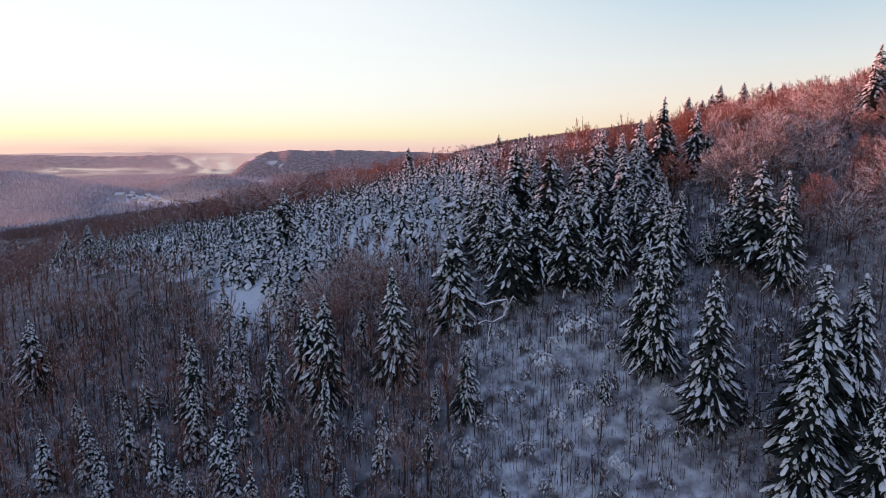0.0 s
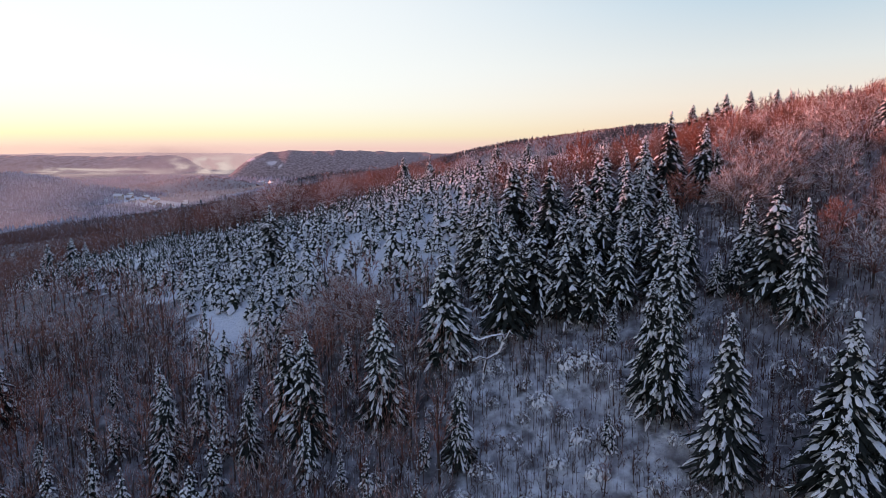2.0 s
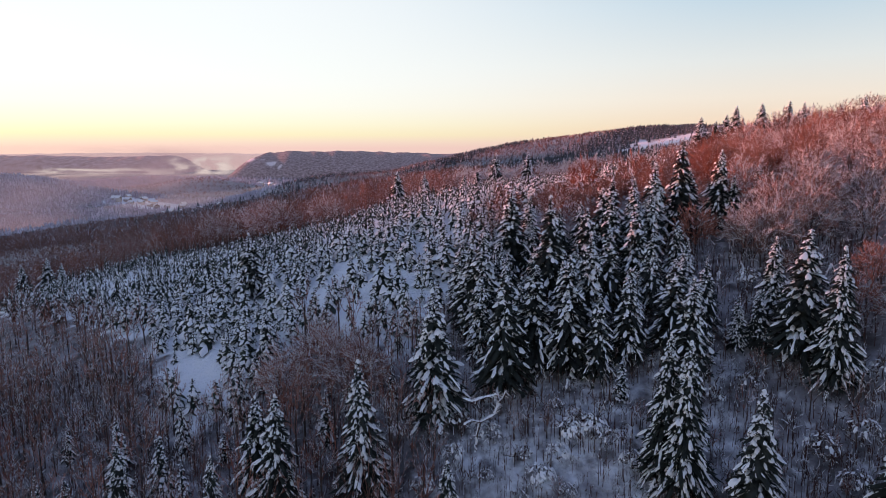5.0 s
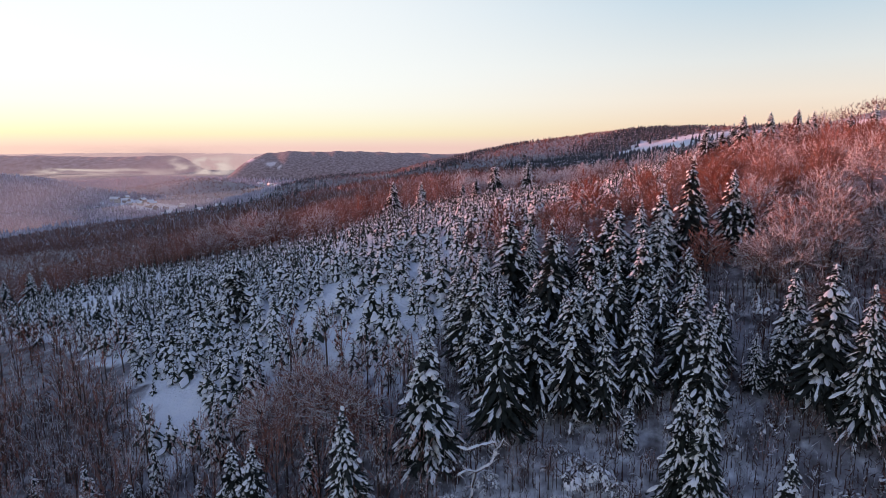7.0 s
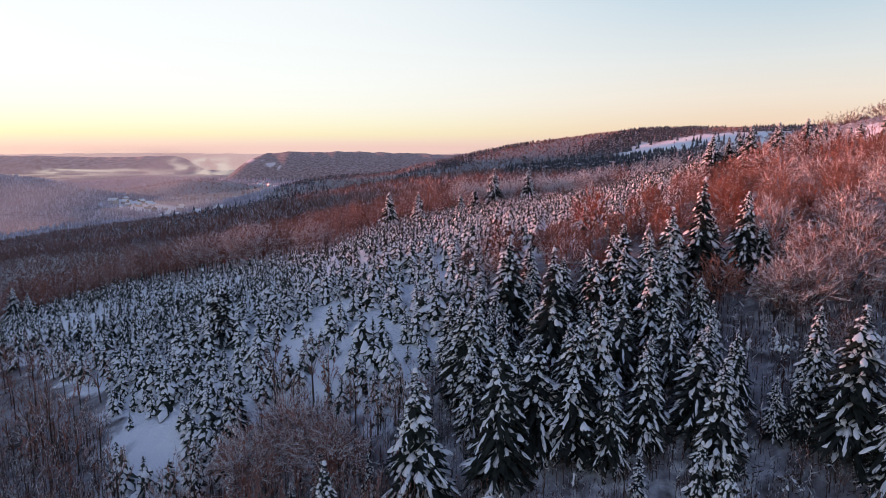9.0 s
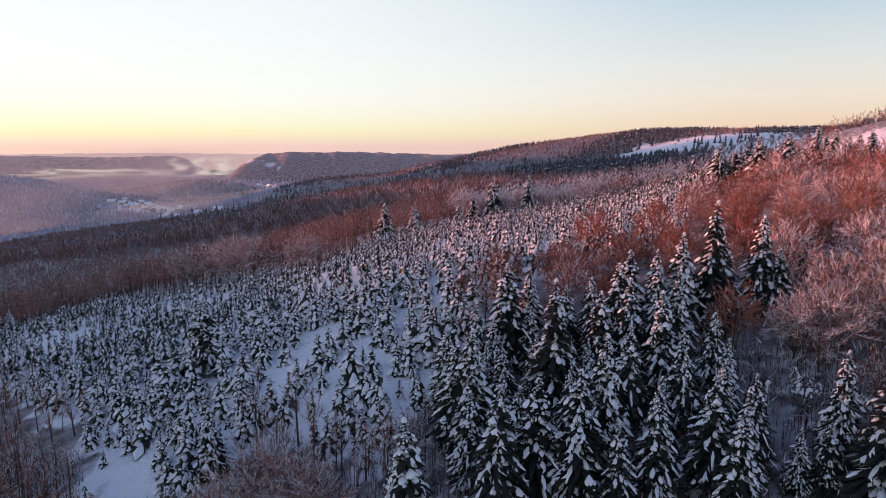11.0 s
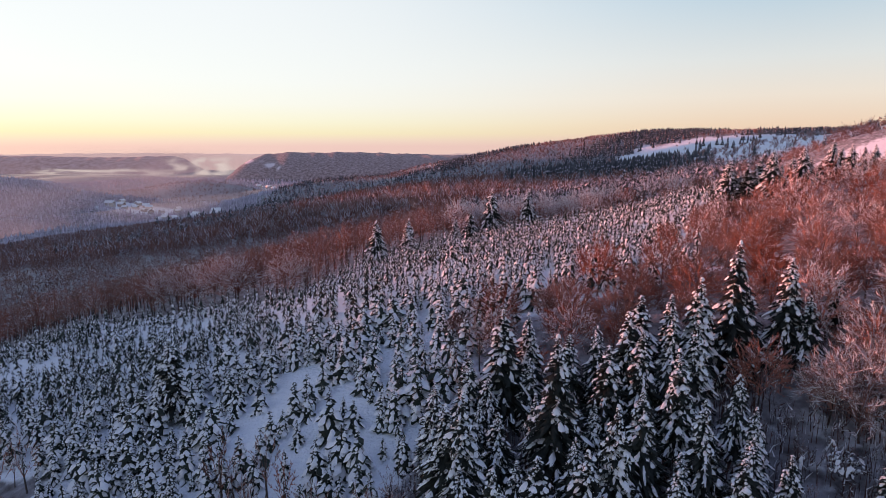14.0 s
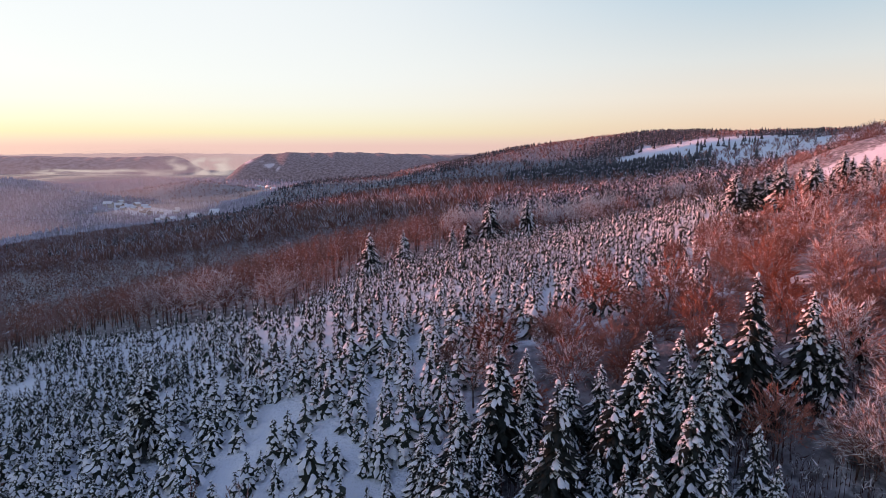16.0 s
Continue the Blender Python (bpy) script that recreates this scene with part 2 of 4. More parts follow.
def height(x, y):
    """Ground height in metres, for numbers or arrays."""
    x, y = np.asarray(x, float), np.asarray(y, float)
    z = np.full(np.broadcast(x, y).shape, -50.0)
    for cx, cy, r, h in SWELLS:
        z = z + h * np.exp(-((x - cx) ** 2 + (y - cy) ** 2) / r ** 2)
    # the floor of the far valley
    z = z + (-105 - z) * step((y - 2900) / 900)
    # unseen ridge added across the side valley to keep low sun off the slope
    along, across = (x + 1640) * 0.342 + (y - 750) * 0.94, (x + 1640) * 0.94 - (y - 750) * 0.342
    # its crest is tilted and stepped to place the edge of the shade
    z = z + (SHADE_RIDGE - 0.27 * np.clip(along, -300, 300) + 95 * step((along - 92) / 130)) * np.exp(-(along / 780) ** 4 - (across / 260) ** 4)
    # a second unseen ridge, added to shade the distant snowfield
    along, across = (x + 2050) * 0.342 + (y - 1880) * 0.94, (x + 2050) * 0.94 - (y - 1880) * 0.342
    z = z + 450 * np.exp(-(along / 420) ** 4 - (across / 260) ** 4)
    # a wooded knoll above the snowfield
    z = z + 16 * np.exp(-((x - 255) / 55) ** 2 - ((y - 410) / 60) ** 2)
    return z + 0.5 * np.sin(x * 0.11 + 1.3 * np.sin(y * 0.07)) * np.sin(y * 0.13 + x * 0.03) + 0.18 * np.sin(x * 0.37 + y * 0.21) * np.sin(y * 0.41 - x * 0.17)


def mesh_of(name, verts, tris, smooth=False):
    me = bpy.data.meshes.new(name)
    verts, tris = np.asarray(verts, np.float32), np.asarray(tris, np.int32)
    me.vertices.add(len(verts))
    me.vertices.foreach_set("co", verts.ravel())
    me.loops.add(tris.size)
    me.loops.foreach_set("vertex_index", tris.ravel())
    me.polygons.add(len(tris))
    me.polygons.foreach_set("loop_start", np.arange(0, tris.size, 3, dtype=np.int32))
    if smooth:
        me.polygons.foreach_set("use_smooth", np.ones(len(tris), bool))
    me.update(calc_edges=True)
    return me


def sheet(name, xs, ys, mat):
    gx, gy = np.meshgrid(xs, ys)
    verts = np.stack([gx, gy, height(gx, gy)], -1).reshape(-1, 3)
    nx, ny = len(xs), len(ys)
    i = (np.arange(ny - 1)[:, None] * nx + np.arange(nx - 1)[None]).ravel()
    tris = np.concatenate([np.stack([i, i + 1, i + nx + 1], -1), np.stack([i, i + nx + 1, i + nx], -1)])
    ob = new(name, mesh_of(name, verts, tris, True))
    ob.data.materials.append(mat)
    return ob


# plan of the hillside
PLANTATION = [(-135, 200), (-96, 167), (-69, 154), (-53, 141), (-37, 114), (-25, 118), (-18, 130), (-10, 123), (-3, 118), (4, 127), (11, 139), (17, 150), (29, 157), (37, 160), (46, 159), (55, 164),
              (58, 186), (86, 215), (97, 250), (84, 288), (46, 297), (15, 270), (-14, 247), (-24, 204), (-58, 224), (-84, 224), (-112, 218)]
CLEARING = [(4.1, 73.1), (6.2, 100.3), (14.5, 100.8), (25.9, 102.5), (29.3, 87.7), (32.7, 81.9), (31.8, 76.0), (38.6, 63.7), (37.1, 47.1), (13.0, 47.5)]


def inside(poly, x, y):
    x, y = np.asarray(x, float), np.asarray(y, float)
    odd = np.zeros(x.shape, bool)
    for (x1, y1), (x2, y2) in zip(poly, poly[1:] + poly[:1]):
        cross = (y1 > y) != (y2 > y)
        odd ^= cross & (x < (x2 - x1) * (y - y1) / ((y2 - y1) or 1e-9) + x1)
    return odd


GAPS = ((73, 164, 6, 4), (44, 166, 4, 5), (10, 160, 3, 3))      # open snow among the bare trees
SNOWFIELD = [(380, 1340), (370, 1180), (330, 980), (330, 780), (400, 700), (520, 720), (620, 880), (640, 1080), (520, 1290)]
MEADOWS = ((-730, 1620, 95, 60), (-565, 1470, 80, 45), (-530, 2380, 150, 60), (212, 366, 34, 20), (380, 1240, 50, 60))


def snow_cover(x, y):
    """1 where snow lies open, lower for brush, litter and painted-in tree shade."""
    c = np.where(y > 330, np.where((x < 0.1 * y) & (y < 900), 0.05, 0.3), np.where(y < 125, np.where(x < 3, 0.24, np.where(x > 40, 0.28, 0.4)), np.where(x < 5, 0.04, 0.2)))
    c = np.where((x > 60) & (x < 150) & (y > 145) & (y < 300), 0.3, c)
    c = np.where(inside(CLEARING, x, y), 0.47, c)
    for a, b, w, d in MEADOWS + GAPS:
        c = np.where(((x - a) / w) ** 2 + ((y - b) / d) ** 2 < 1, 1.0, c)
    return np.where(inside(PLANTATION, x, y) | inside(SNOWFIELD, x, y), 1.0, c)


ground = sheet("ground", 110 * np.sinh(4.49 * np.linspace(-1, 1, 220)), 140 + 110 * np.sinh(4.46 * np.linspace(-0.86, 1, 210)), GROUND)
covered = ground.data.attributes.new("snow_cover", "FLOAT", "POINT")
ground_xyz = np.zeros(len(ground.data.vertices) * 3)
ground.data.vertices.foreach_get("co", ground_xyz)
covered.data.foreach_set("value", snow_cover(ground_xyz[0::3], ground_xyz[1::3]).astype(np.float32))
tagged(ground, "snow-covered hillside falling to a wooded valley", "ground", kind="structure")


def far_hill(name, x0, x1, y, depth, top, label, mat, n=360, gully=0.0):
    """A long table hill across the far valley, its crest given by top(x)."""
    xs = np.linspace(x0, x1, n)
    ks = np.linspace(-1, 1, 23)
    verts = []
    for k in ks:
        rough = 4 * np.sin(xs * 0.013 + 5 * k) * np.sin(xs * 0.0083 - 9 * k) + 1.6 * np.sin(xs * 0.093 + 3 * k) * np.sin(xs * 0.031 + k)
        z = -112 + (top(xs) + 112) * (1 - abs(k) ** 2.2) ** 0.55 + rough * (1 - abs(k))
        z = z + gully * (np.sin(xs * 0.021 + 1.3 * np.sin(xs * 0.006 + 2 * k)) * np.sin(xs * 0.0087 + 1.5 * k) + 0.5 * np.sin(xs * 0.055 + 4 * k)) * 4 * abs(k) * (1 - abs(k))
        verts.append(np.stack([xs, y + depth * k + 0 * xs, z], -1))
    i = (np.arange(22)[:, None] * n + np.arange(n - 1)[None]).ravel()
    tris = np.concatenate([np.stack([i, i + 1, i + n + 1], -1), np.stack([i, i + n + 1, i + n], -1)])
    ob = new(name, mesh_of(name, np.concatenate(verts), tris, True))
    ob.data.materials.append(mat)
    return tagged(ob, label, "hill", kind="structure")


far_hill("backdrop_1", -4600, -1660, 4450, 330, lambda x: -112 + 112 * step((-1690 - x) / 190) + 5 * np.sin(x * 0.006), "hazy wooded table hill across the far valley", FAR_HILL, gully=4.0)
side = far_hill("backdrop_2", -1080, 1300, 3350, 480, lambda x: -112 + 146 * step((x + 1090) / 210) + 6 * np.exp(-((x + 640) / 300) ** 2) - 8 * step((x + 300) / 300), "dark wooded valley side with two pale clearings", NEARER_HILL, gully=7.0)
side_xyz = np.zeros(len(side.data.vertices) * 3)
side.data.vertices.foreach_get("co", side_xyz)
side_x, side_z = side_xyz[0::3], side_xyz[2::3]
cleared = np.maximum(np.exp(-((side_x + 915) / 32) ** 2 - ((side_z - 2) / 8) ** 2), np.exp(-((side_x + 790) / 65) ** 2 - ((side_z + 14 + 0.25 * (side_x + 790)) / 6) ** 2))
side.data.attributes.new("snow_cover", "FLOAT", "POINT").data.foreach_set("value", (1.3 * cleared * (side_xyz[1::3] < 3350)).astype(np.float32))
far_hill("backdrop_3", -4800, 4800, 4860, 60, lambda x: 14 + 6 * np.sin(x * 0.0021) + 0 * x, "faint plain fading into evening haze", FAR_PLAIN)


# tree builders
class Geo:
    """Triangles gathered for one part."""

    def __init__(self):
        self.v, self.t, self.n = [], [], 0

    def add(self, verts, tris):
        self.v.append(np.asarray(verts, float).reshape(-1, 3))
        self.t.append(np.asarray(tris, int).reshape(-1, 3) + self.n)
        self.n += len(self.v[-1])

    def arrays(self):
        return np.concatenate(self.v), np.concatenate(self.t)


def tube(geo, pts, radii, sides=3):
    pts = [np.asarray(p, float) for p in pts]
    rings = []
    for i, p in enumerate(pts):
        d = pts[min(i + 1, len(pts) - 1)] - pts[max(i - 1, 0)]
        d = d / (np.linalg.norm(d) + 1e-9)
        a = np.cross(d, (0.31, 0.95, 0.05))
        a /= np.linalg.norm(a) + 1e-9
        b = np.cross(d, a)
        ang = np.arange(sides) * 2 * math.pi / sides
        rings.append(p + radii[i] * (np.cos(ang)[:, None] * a + np.sin(ang)[:, None] * b))
    tris = []
    for i in range(len(pts) - 1):
        for k in range(sides):
            a, b = i * sides + k, i * sides + (k + 1) % sides
            tris += [(a, b, b + sides), (a, b + sides, a + sides)]
    geo.add(np.concatenate(rings), tris)


def sliver(geo, a, b, w, rng):
    """A thin twig as one tapered triangle."""
    a, b = np.asarray(a, float), np.asarray(b, float)
    s = np.cross(b - a, rng.normal(size=3))
    s *= 0.5 * w / (np.linalg.norm(s) + 1e-9)
    geo.add([a - s, a + s, b], [(0, 1, 2)])


def mound(geo, c, ax, side, up, la, lb, h, rng, fine):
    """A soft lump of snow: lies at c, long along ax."""
    n = 6 if fine else 5
    ang = np.arange(n) * 2 * math.pi / n + rng.uniform(0, 1)
    r = np.clip(1 + 0.26 * rng.normal(size=n), 0.5, 1.6)
    ring = c + (np.cos(ang) * la * r)[:, None] * ax + (np.sin(ang) * lb * r)[:, None] * side
    top = c + up * h
    i = np.arange(n)
    j = (i + 1) % n
    if fine:
        mid = c + (np.cos(ang) * la * r * 0.7)[:, None] * ax + (np.sin(ang) * lb * r * 0.7)[:, None] * side + up * h * 0.75
        tris = np.concatenate([np.stack([i, j, j + n], -1), np.stack([i, j + n, i + n], -1), np.stack([i + n, j + n, 0 * i + 2 * n], -1)])
        geo.add(np.concatenate([ring, mid, [top]]), tris)
    else:
        geo.add(np.concatenate([ring, [top]]), np.stack([i, j, 0 * i + n], -1))


def bough(crown, snow, base, az, length, width, droop, rng, detail, load):
    """One drooping bough with its snow. detail: 2 near, 1 middle, 0 far."""
    d, side, z = np.array((math.cos(az), math.sin(az), 0)), np.array((-math.sin(az), math.cos(az), 0)), np.array((0, 0, 1.0))

    def axis(s):
        return base + d * length * (s - 0.12 * s * s * droop) + z * length * (0.1 * s - droop * s * s)

    if detail == 0:
        a, m, e = axis(0.05), axis(0.62), axis(1.0)
        w = side * width * 0.85
        crown.add([a, m - w - z * width * 0.5, e, m + w - z * width * 0.5], [(0, 1, 2), (0, 2, 3)])
        if rng.uniform() < load:
            k = z * 0.1 * length
            a, m, e = axis(0.3), axis(0.7), axis(1.0)
            w = w * rng.uniform(0.65, 1.0)
            snow.add([a + k, m - w + k * 0.6, e + k * 0.4, m + w + k * 0.6], [(0, 1, 2), (0, 2, 3)])
        return
    stations = ((0.06, 0.35), (0.4, 1.0), (0.76, 0.8), (1.0, 0.12)) if detail == 2 else ((0.1, 0.4), (0.6, 1.0), (1.0, 0.1))
    verts = []
    for s, w in stations:
        c, w = axis(s), width * w * rng.uniform(0.8, 1.2)
        drop = z * w * rng.uniform(0.45, 0.85)
        verts += [c - side * w - drop, c, c + side * w - drop]
    ribs = [(0, 1, 4), (0, 4, 3), (1, 2, 5), (1, 5, 4)]
    crown.add(verts, [(i * 3 + p, i * 3 + q, i * 3 + r) for i in range(len(stations) - 1) for p, q, r in ribs])
    shed_bough = rng.uniform() > load
    if detail == 2:
        for k in range(4):                    # side twigs, each with its own drooping tip and some snow
            s, way = rng.uniform(0.3, 0.98), rng.choice((-1, 1))
            p, q = axis(s), axis(s - 0.13)
            tip = (p + q) / 2 + side * way * width * rng.uniform(1.0, 1.9) + d * length * rng.uniform(0.08, 0.24) - z * width * rng.uniform(0.7, 1.7)
            crown.add([p, q, tip], [(0, 1, 2)])
            if not shed_bough and rng.uniform() < 0.5:
                lift = z * 0.06
                snow.add([p + lift, q + lift, tip * 0.8 + p * 0.2 + lift], [(0, 1, 2)])
        for k in range(2):                    # hanging sprays
            p = axis(rng.uniform(0.3, 1.0)) + side * width * rng.uniform(-0.8, 0.8) - z * width * 0.25
            e = d * length * 0.08
            crown.add([p - e, p + e, p - z * width * rng.uniform(0.6, 1.5) + d * 0.1], [(0, 1, 2)])
    if shed_bough:
        return
    clumps = ((0.1, 0.5), (0.52, 0.96)) if detail == 2 else ((rng.uniform(0.12, 0.5), rng.uniform(0.9, 1.05)),)
    for lo, hi in clumps:
        if detail == 2 and rng.uniform() < 0.22:
            continue
        first = lo + rng.uniform(0.0, 0.16)
        last = hi + rng.uniform(-0.14, 0.1)
        steps = ((0.0, 0.5), (0.33, 1.0), (0.7, 0.9), (1.0, 0.35)) if detail == 2 else ((0.0, 0.35), (0.55, 1.0), (1.0, 0.15))
        spread, thick, verts = width * (rng.uniform(0.4, 0.85) * (1.5 if rng.uniform() < 0.1 else 1.0) if detail == 2 else rng.uniform(0.5, 0.9)), rng.uniform(0.6, 1.1), []
        sway = side * width * rng.uniform(-0.3, 0.3)
        for f, w in steps:
            c, w = axis(first + (last - first) * f) + sway, spread * w * rng.uniform(0.7, 1.3)
            fat = z * (0.05 + thick * min(0.28, w * 0.9)) + d * 0.04
            verts += [c - side * w - z * w * 0.6 + z * 0.03, c + fat, c + side * w - z * w * 0.6 + z * 0.03]
        snow.add(verts, [(i * 3 + p, i * 3 + q, i * 3 + r) for i in range(len(steps) - 1) for p, q, r in ribs])


def spruce_geo(seed, tall, radius, whorls, per, detail=2, load=0.9, bare_foot=0.06, shed=0.0):
    rng = np.random.RandomState(seed)
    trunk, crown, snow = Geo(), Geo(), Geo()
    if detail:
        tube(trunk, [(0, 0, -0.6), (0, 0, tall * 0.5), (0, 0, tall * 0.985)], [tall * 0.014 + 0.03, tall * 0.008 + 0.02, 0.015], 5 if detail == 2 else 3)
    else:
        sliver(trunk, (0, 0, -0.6), (0, 0, tall), 0.2, rng)
    for i in range(whorls):
        f = (i + 0.3) / whorls
        zf = bare_foot + (0.985 - bare_foot) * f ** 0.92
        reach = radius * (min(1.0, ((1 - zf) * 1.3) ** 0.85) * 0.97 + 0.03) * (rng.uniform(0.82, 1.12) if detail == 2 else rng.uniform(0.6, 1.3))
        n = max(3, int(round(per * (0.55 + 0.6 * (1 - zf)))))
        turn = rng.uniform(0, 7)
        for k in range(n):
            length = reach * rng.uniform(0.62, 1.3)
            az = turn + (k + rng.uniform(-0.35, 0.35)) * 2 * math.pi / n
            droop = rng.uniform(0.4, 0.85) * (0.75 + 0.1 * (1 - zf)) + (0.55 if detail == 0 else 0.3 if detail == 1 else 0.08)
            base = np.array((0, 0, tall * zf + rng.uniform(-0.6, 0.6) * tall / whorls))
            bough(crown, snow, base, az, length, min((0.2 if detail == 2 else 0.36) * length + 0.06, tall * (0.8 / (whorls + 6) if detail == 2 else 0.09)), droop, rng, detail, load * (1 - shed * (1 - zf) ** 0.7))
    if detail == 2:
        ring = np.arange(7) * 6.283 / 7
        foot = np.stack([np.cos(ring) * radius * 0.36, np.sin(ring) * radius * 0.36, 0 * ring + tall * (bare_foot + 0.03)], -1)
        crown.add(np.concatenate([foot, [(0, 0, tall * 0.93)]]), [(k, (k + 1) % 7, 7) for k in range(7)])
        for k in range(int(7 * load)):           # heavy drapes where several boughs have merged
            zf = rng.uniform(0.15, 0.85)
            az = rng.uniform(0, 6.28)
            d, side = np.array((math.cos(az), math.sin(az), 0)), np.array((-math.sin(az), math.cos(az), 0))
            ax = d * 0.55 - np.array((0, 0, 0.83))
            reach = radius * (1 - zf) ** 0.8
            mound(snow, d * reach * 0.72 + np.array((0, 0, tall * zf - reach * 0.25)), ax, side, np.cross(side, -ax), tall * rng.uniform(0.025, 0.045), tall * rng.uniform(0.01, 0.017), tall * 0.011, rng, True)
    mound(snow, np.array((0, 0, tall * 0.965)), np.array((1.0, 0, 0)), np.array((0, 1.0, 0)), np.array((0, 0, 1.0)), tall * 0.012, tall * 0.012, tall * 0.03, rng, detail == 2)
    return trunk.arrays(), crown.arrays(), snow.arrays()


def dome_geo(seed, tall, wide, clusters, seconds, twigs, frost, twig, bole=0.3, solid=True, rise=0.3):
    """Leafless tree whose limbs end in rounded brooms of fine twigs, together a domed crown."""
    rng = np.random.RandomState(seed)
    trunk, wood, snow = Geo(), Geo(), Geo()
    r0 = tall * 0.01 + 0.02
    fork = np.array((*(rng.normal(size=2) * tall * 0.015), tall * bole))
    tube(trunk, [(0, 0, -0.4), fork * (0.6, 0.6, 0.5), fork, fork + (0, 0, tall * 0.25)], [r0 * 1.3, r0, r0 * 0.85, r0 * 0.3], 4 if solid else 3)
    mid = np.array((0, 0, tall * (bole + 0.36 * (1 - bole))))
    for c in range(clusters):
        up = -0.35 + 1.35 * ((c + rng.uniform(0.2, 0.8)) / clusters)
        g = c * 2.4 + rng.uniform(-0.4, 0.4)
        flat = math.sqrt(max(0.0, 1 - up * up))
        way = np.array((math.cos(g) * flat, math.sin(g) * flat, up))
        end = mid + way * np.array((wide * 0.58, wide * 0.58, tall * (1 - bole) * 0.4)) * rng.uniform(0.8, 1.15)
        knee = fork * 0.45 + end * 0.55 - (0, 0, wide * 0.08) + rng.normal(size=3) * wide * 0.05
        r1 = r0 * 0.32
        if solid:
            tube(wood, [fork * (1, 1, rng.uniform(0.8, 1.15)), knee, end], [r1, r1 * 0.65, r1 * 0.3], 3)
        else:
            sliver(wood, fork, knee + (knee - fork) * 0.2, r1 * 2.2, rng)
            sliver(wood, knee, end, r1 * 1.8, rng)
        if rng.uniform() < frost * 1.6:
            sliver(snow, knee + (0, 0, r1), end + (0, 0, r1 * 0.6), r1 * 1.3, rng)
        for j in range(seconds):
            out = way * 0.75 + rng.normal(size=3) * 0.5 + np.array((0, 0, rise))
            out /= np.linalg.norm(out)
            a = knee + (end - knee) * rng.uniform(0.2, 1.0)
            tip = a + out * wide * rng.uniform(0.24, 0.42)
            white = rng.uniform() < frost
            sliver(wood, a, tip, twig * 1.3, rng)
            if white:
                sliver(snow, a + (0, 0, 0.05), tip + (0, 0, 0.05), twig * 1.2, rng)
            for m in range(twigs):
                b = a + (tip - a) * rng.uniform(0.15, 1.0)
                w2 = out * 0.8 + rng.normal(size=3) * 0.42 + np.array((0, 0, rise))
                e = b + w2 / np.linalg.norm(w2) * wide * rng.uniform(0.08, 0.18)
                coated = rng.uniform() < frost * (1.3 if white else 0.7)
                sliver(snow if coated else wood, b, e, twig * (1.2 if coated else 1.0), rng)
    if not snow.v:
        sliver(snow, fork, fork + (0, 0, 0.3), 0.03, rng)
    return trunk.arrays(), wood.arrays(), snow.arrays()


def part(name, arrays, mat, parent, label="", smooth=False):
    me = mesh_of(name, *arrays, smooth)
    me.materials.append(mat)
    ob = new(name, me)
    ob.parent = parent
    if name == "snow":
        ob["kind"] = "stuff"
    if label:
        ob["label"] = label
    return ob


def tree_thing(name, geos, names, mats, label, category, group):
    top = new(name)
    top.empty_display_size = 0.5
    tagged(top, label, category, group)
    for geo, nm, mat in zip(geos, names, mats):
        part(nm, geo, mat, top, smooth=nm == "snow")
    return top


def put(ob, x, y, scale, turn, wide=1.0, lean=0.0):
    m = Matrix.LocRotScale((x, y, float(height(x, y)) - 0.1), Euler((lean, lean * 0.6, turn)), Vector((scale * wide, scale * wide, scale)))
    made = copy_thing(ob, Matrix.Identity(4))
    made.matrix_basis = m
    return made


def merged(name, assets, spots, mats, names, label, category, smooth_snow=False):
    """One object of kind stuff with a mesh per material, out of many small trees. spots: (asset index, x, y, scale, turn)."""
    top = new(name)
    tagged(top, label, category, kind="stuff")
    ax, ay = np.array([s[1] for s in spots]), np.array([s[2] for s in spots])
    zs = height(ax, ay)
    shade = np.modf(ax * 0.754 + ay * 0.569)[0] % 1
    for k, (nm, mat) in enumerate(zip(names, mats)):
        vs, ts, n, counts = [], [], 0, []
        for (i, x, y, sc, turn), z in zip(spots, zs):
            v, t = assets[i][k]
            c, s = math.cos(turn) * sc, math.sin(turn) * sc
            w = np.stack([v[:, 0] * c - v[:, 1] * s + x, v[:, 0] * s + v[:, 1] * c + y, v[:, 2] * sc + z - 0.1], -1)
            vs.append(w)
            ts.append(t + n)
            n += len(v)
            counts.append(len(v))
        ob = part(nm, (np.concatenate(vs), np.concatenate(ts)), mat, top, smooth=smooth_snow and nm == "snow")
        ob.data.attributes.new("tint", "FLOAT", "POINT").data.foreach_set("value", np.repeat(shade, counts).astype(np.float32))
        tagged(ob, kind="stuff")
    return top


def spread_out(rng, x0, x1, y0, y1, tries, gap, taken=()):
    """Random spots no nearer to each other than gap."""
    cells, out = {}, []

    def free(x, y, g):
        i, j = int(x // gap), int(y // gap)
        for a in (-1, 0, 1):
            for b in (-1, 0, 1):
                for p, q in cells.get((i + a, j + b), ()):
                    if (p - x) ** 2 + (q - y) ** 2 < g * g:
                        return False
        return True

    for x, y in taken:
        cells.setdefault((int(x // gap), int(y // gap)), []).append((x, y))
    for x, y in zip(rng.uniform(x0, x1, tries), rng.uniform(y0, y1, tries)):
        if free(x, y, gap):
            cells.setdefault((int(x // gap), int(y // gap)), []).append((x, y))
            out.append((float(x), float(y)))
    return out


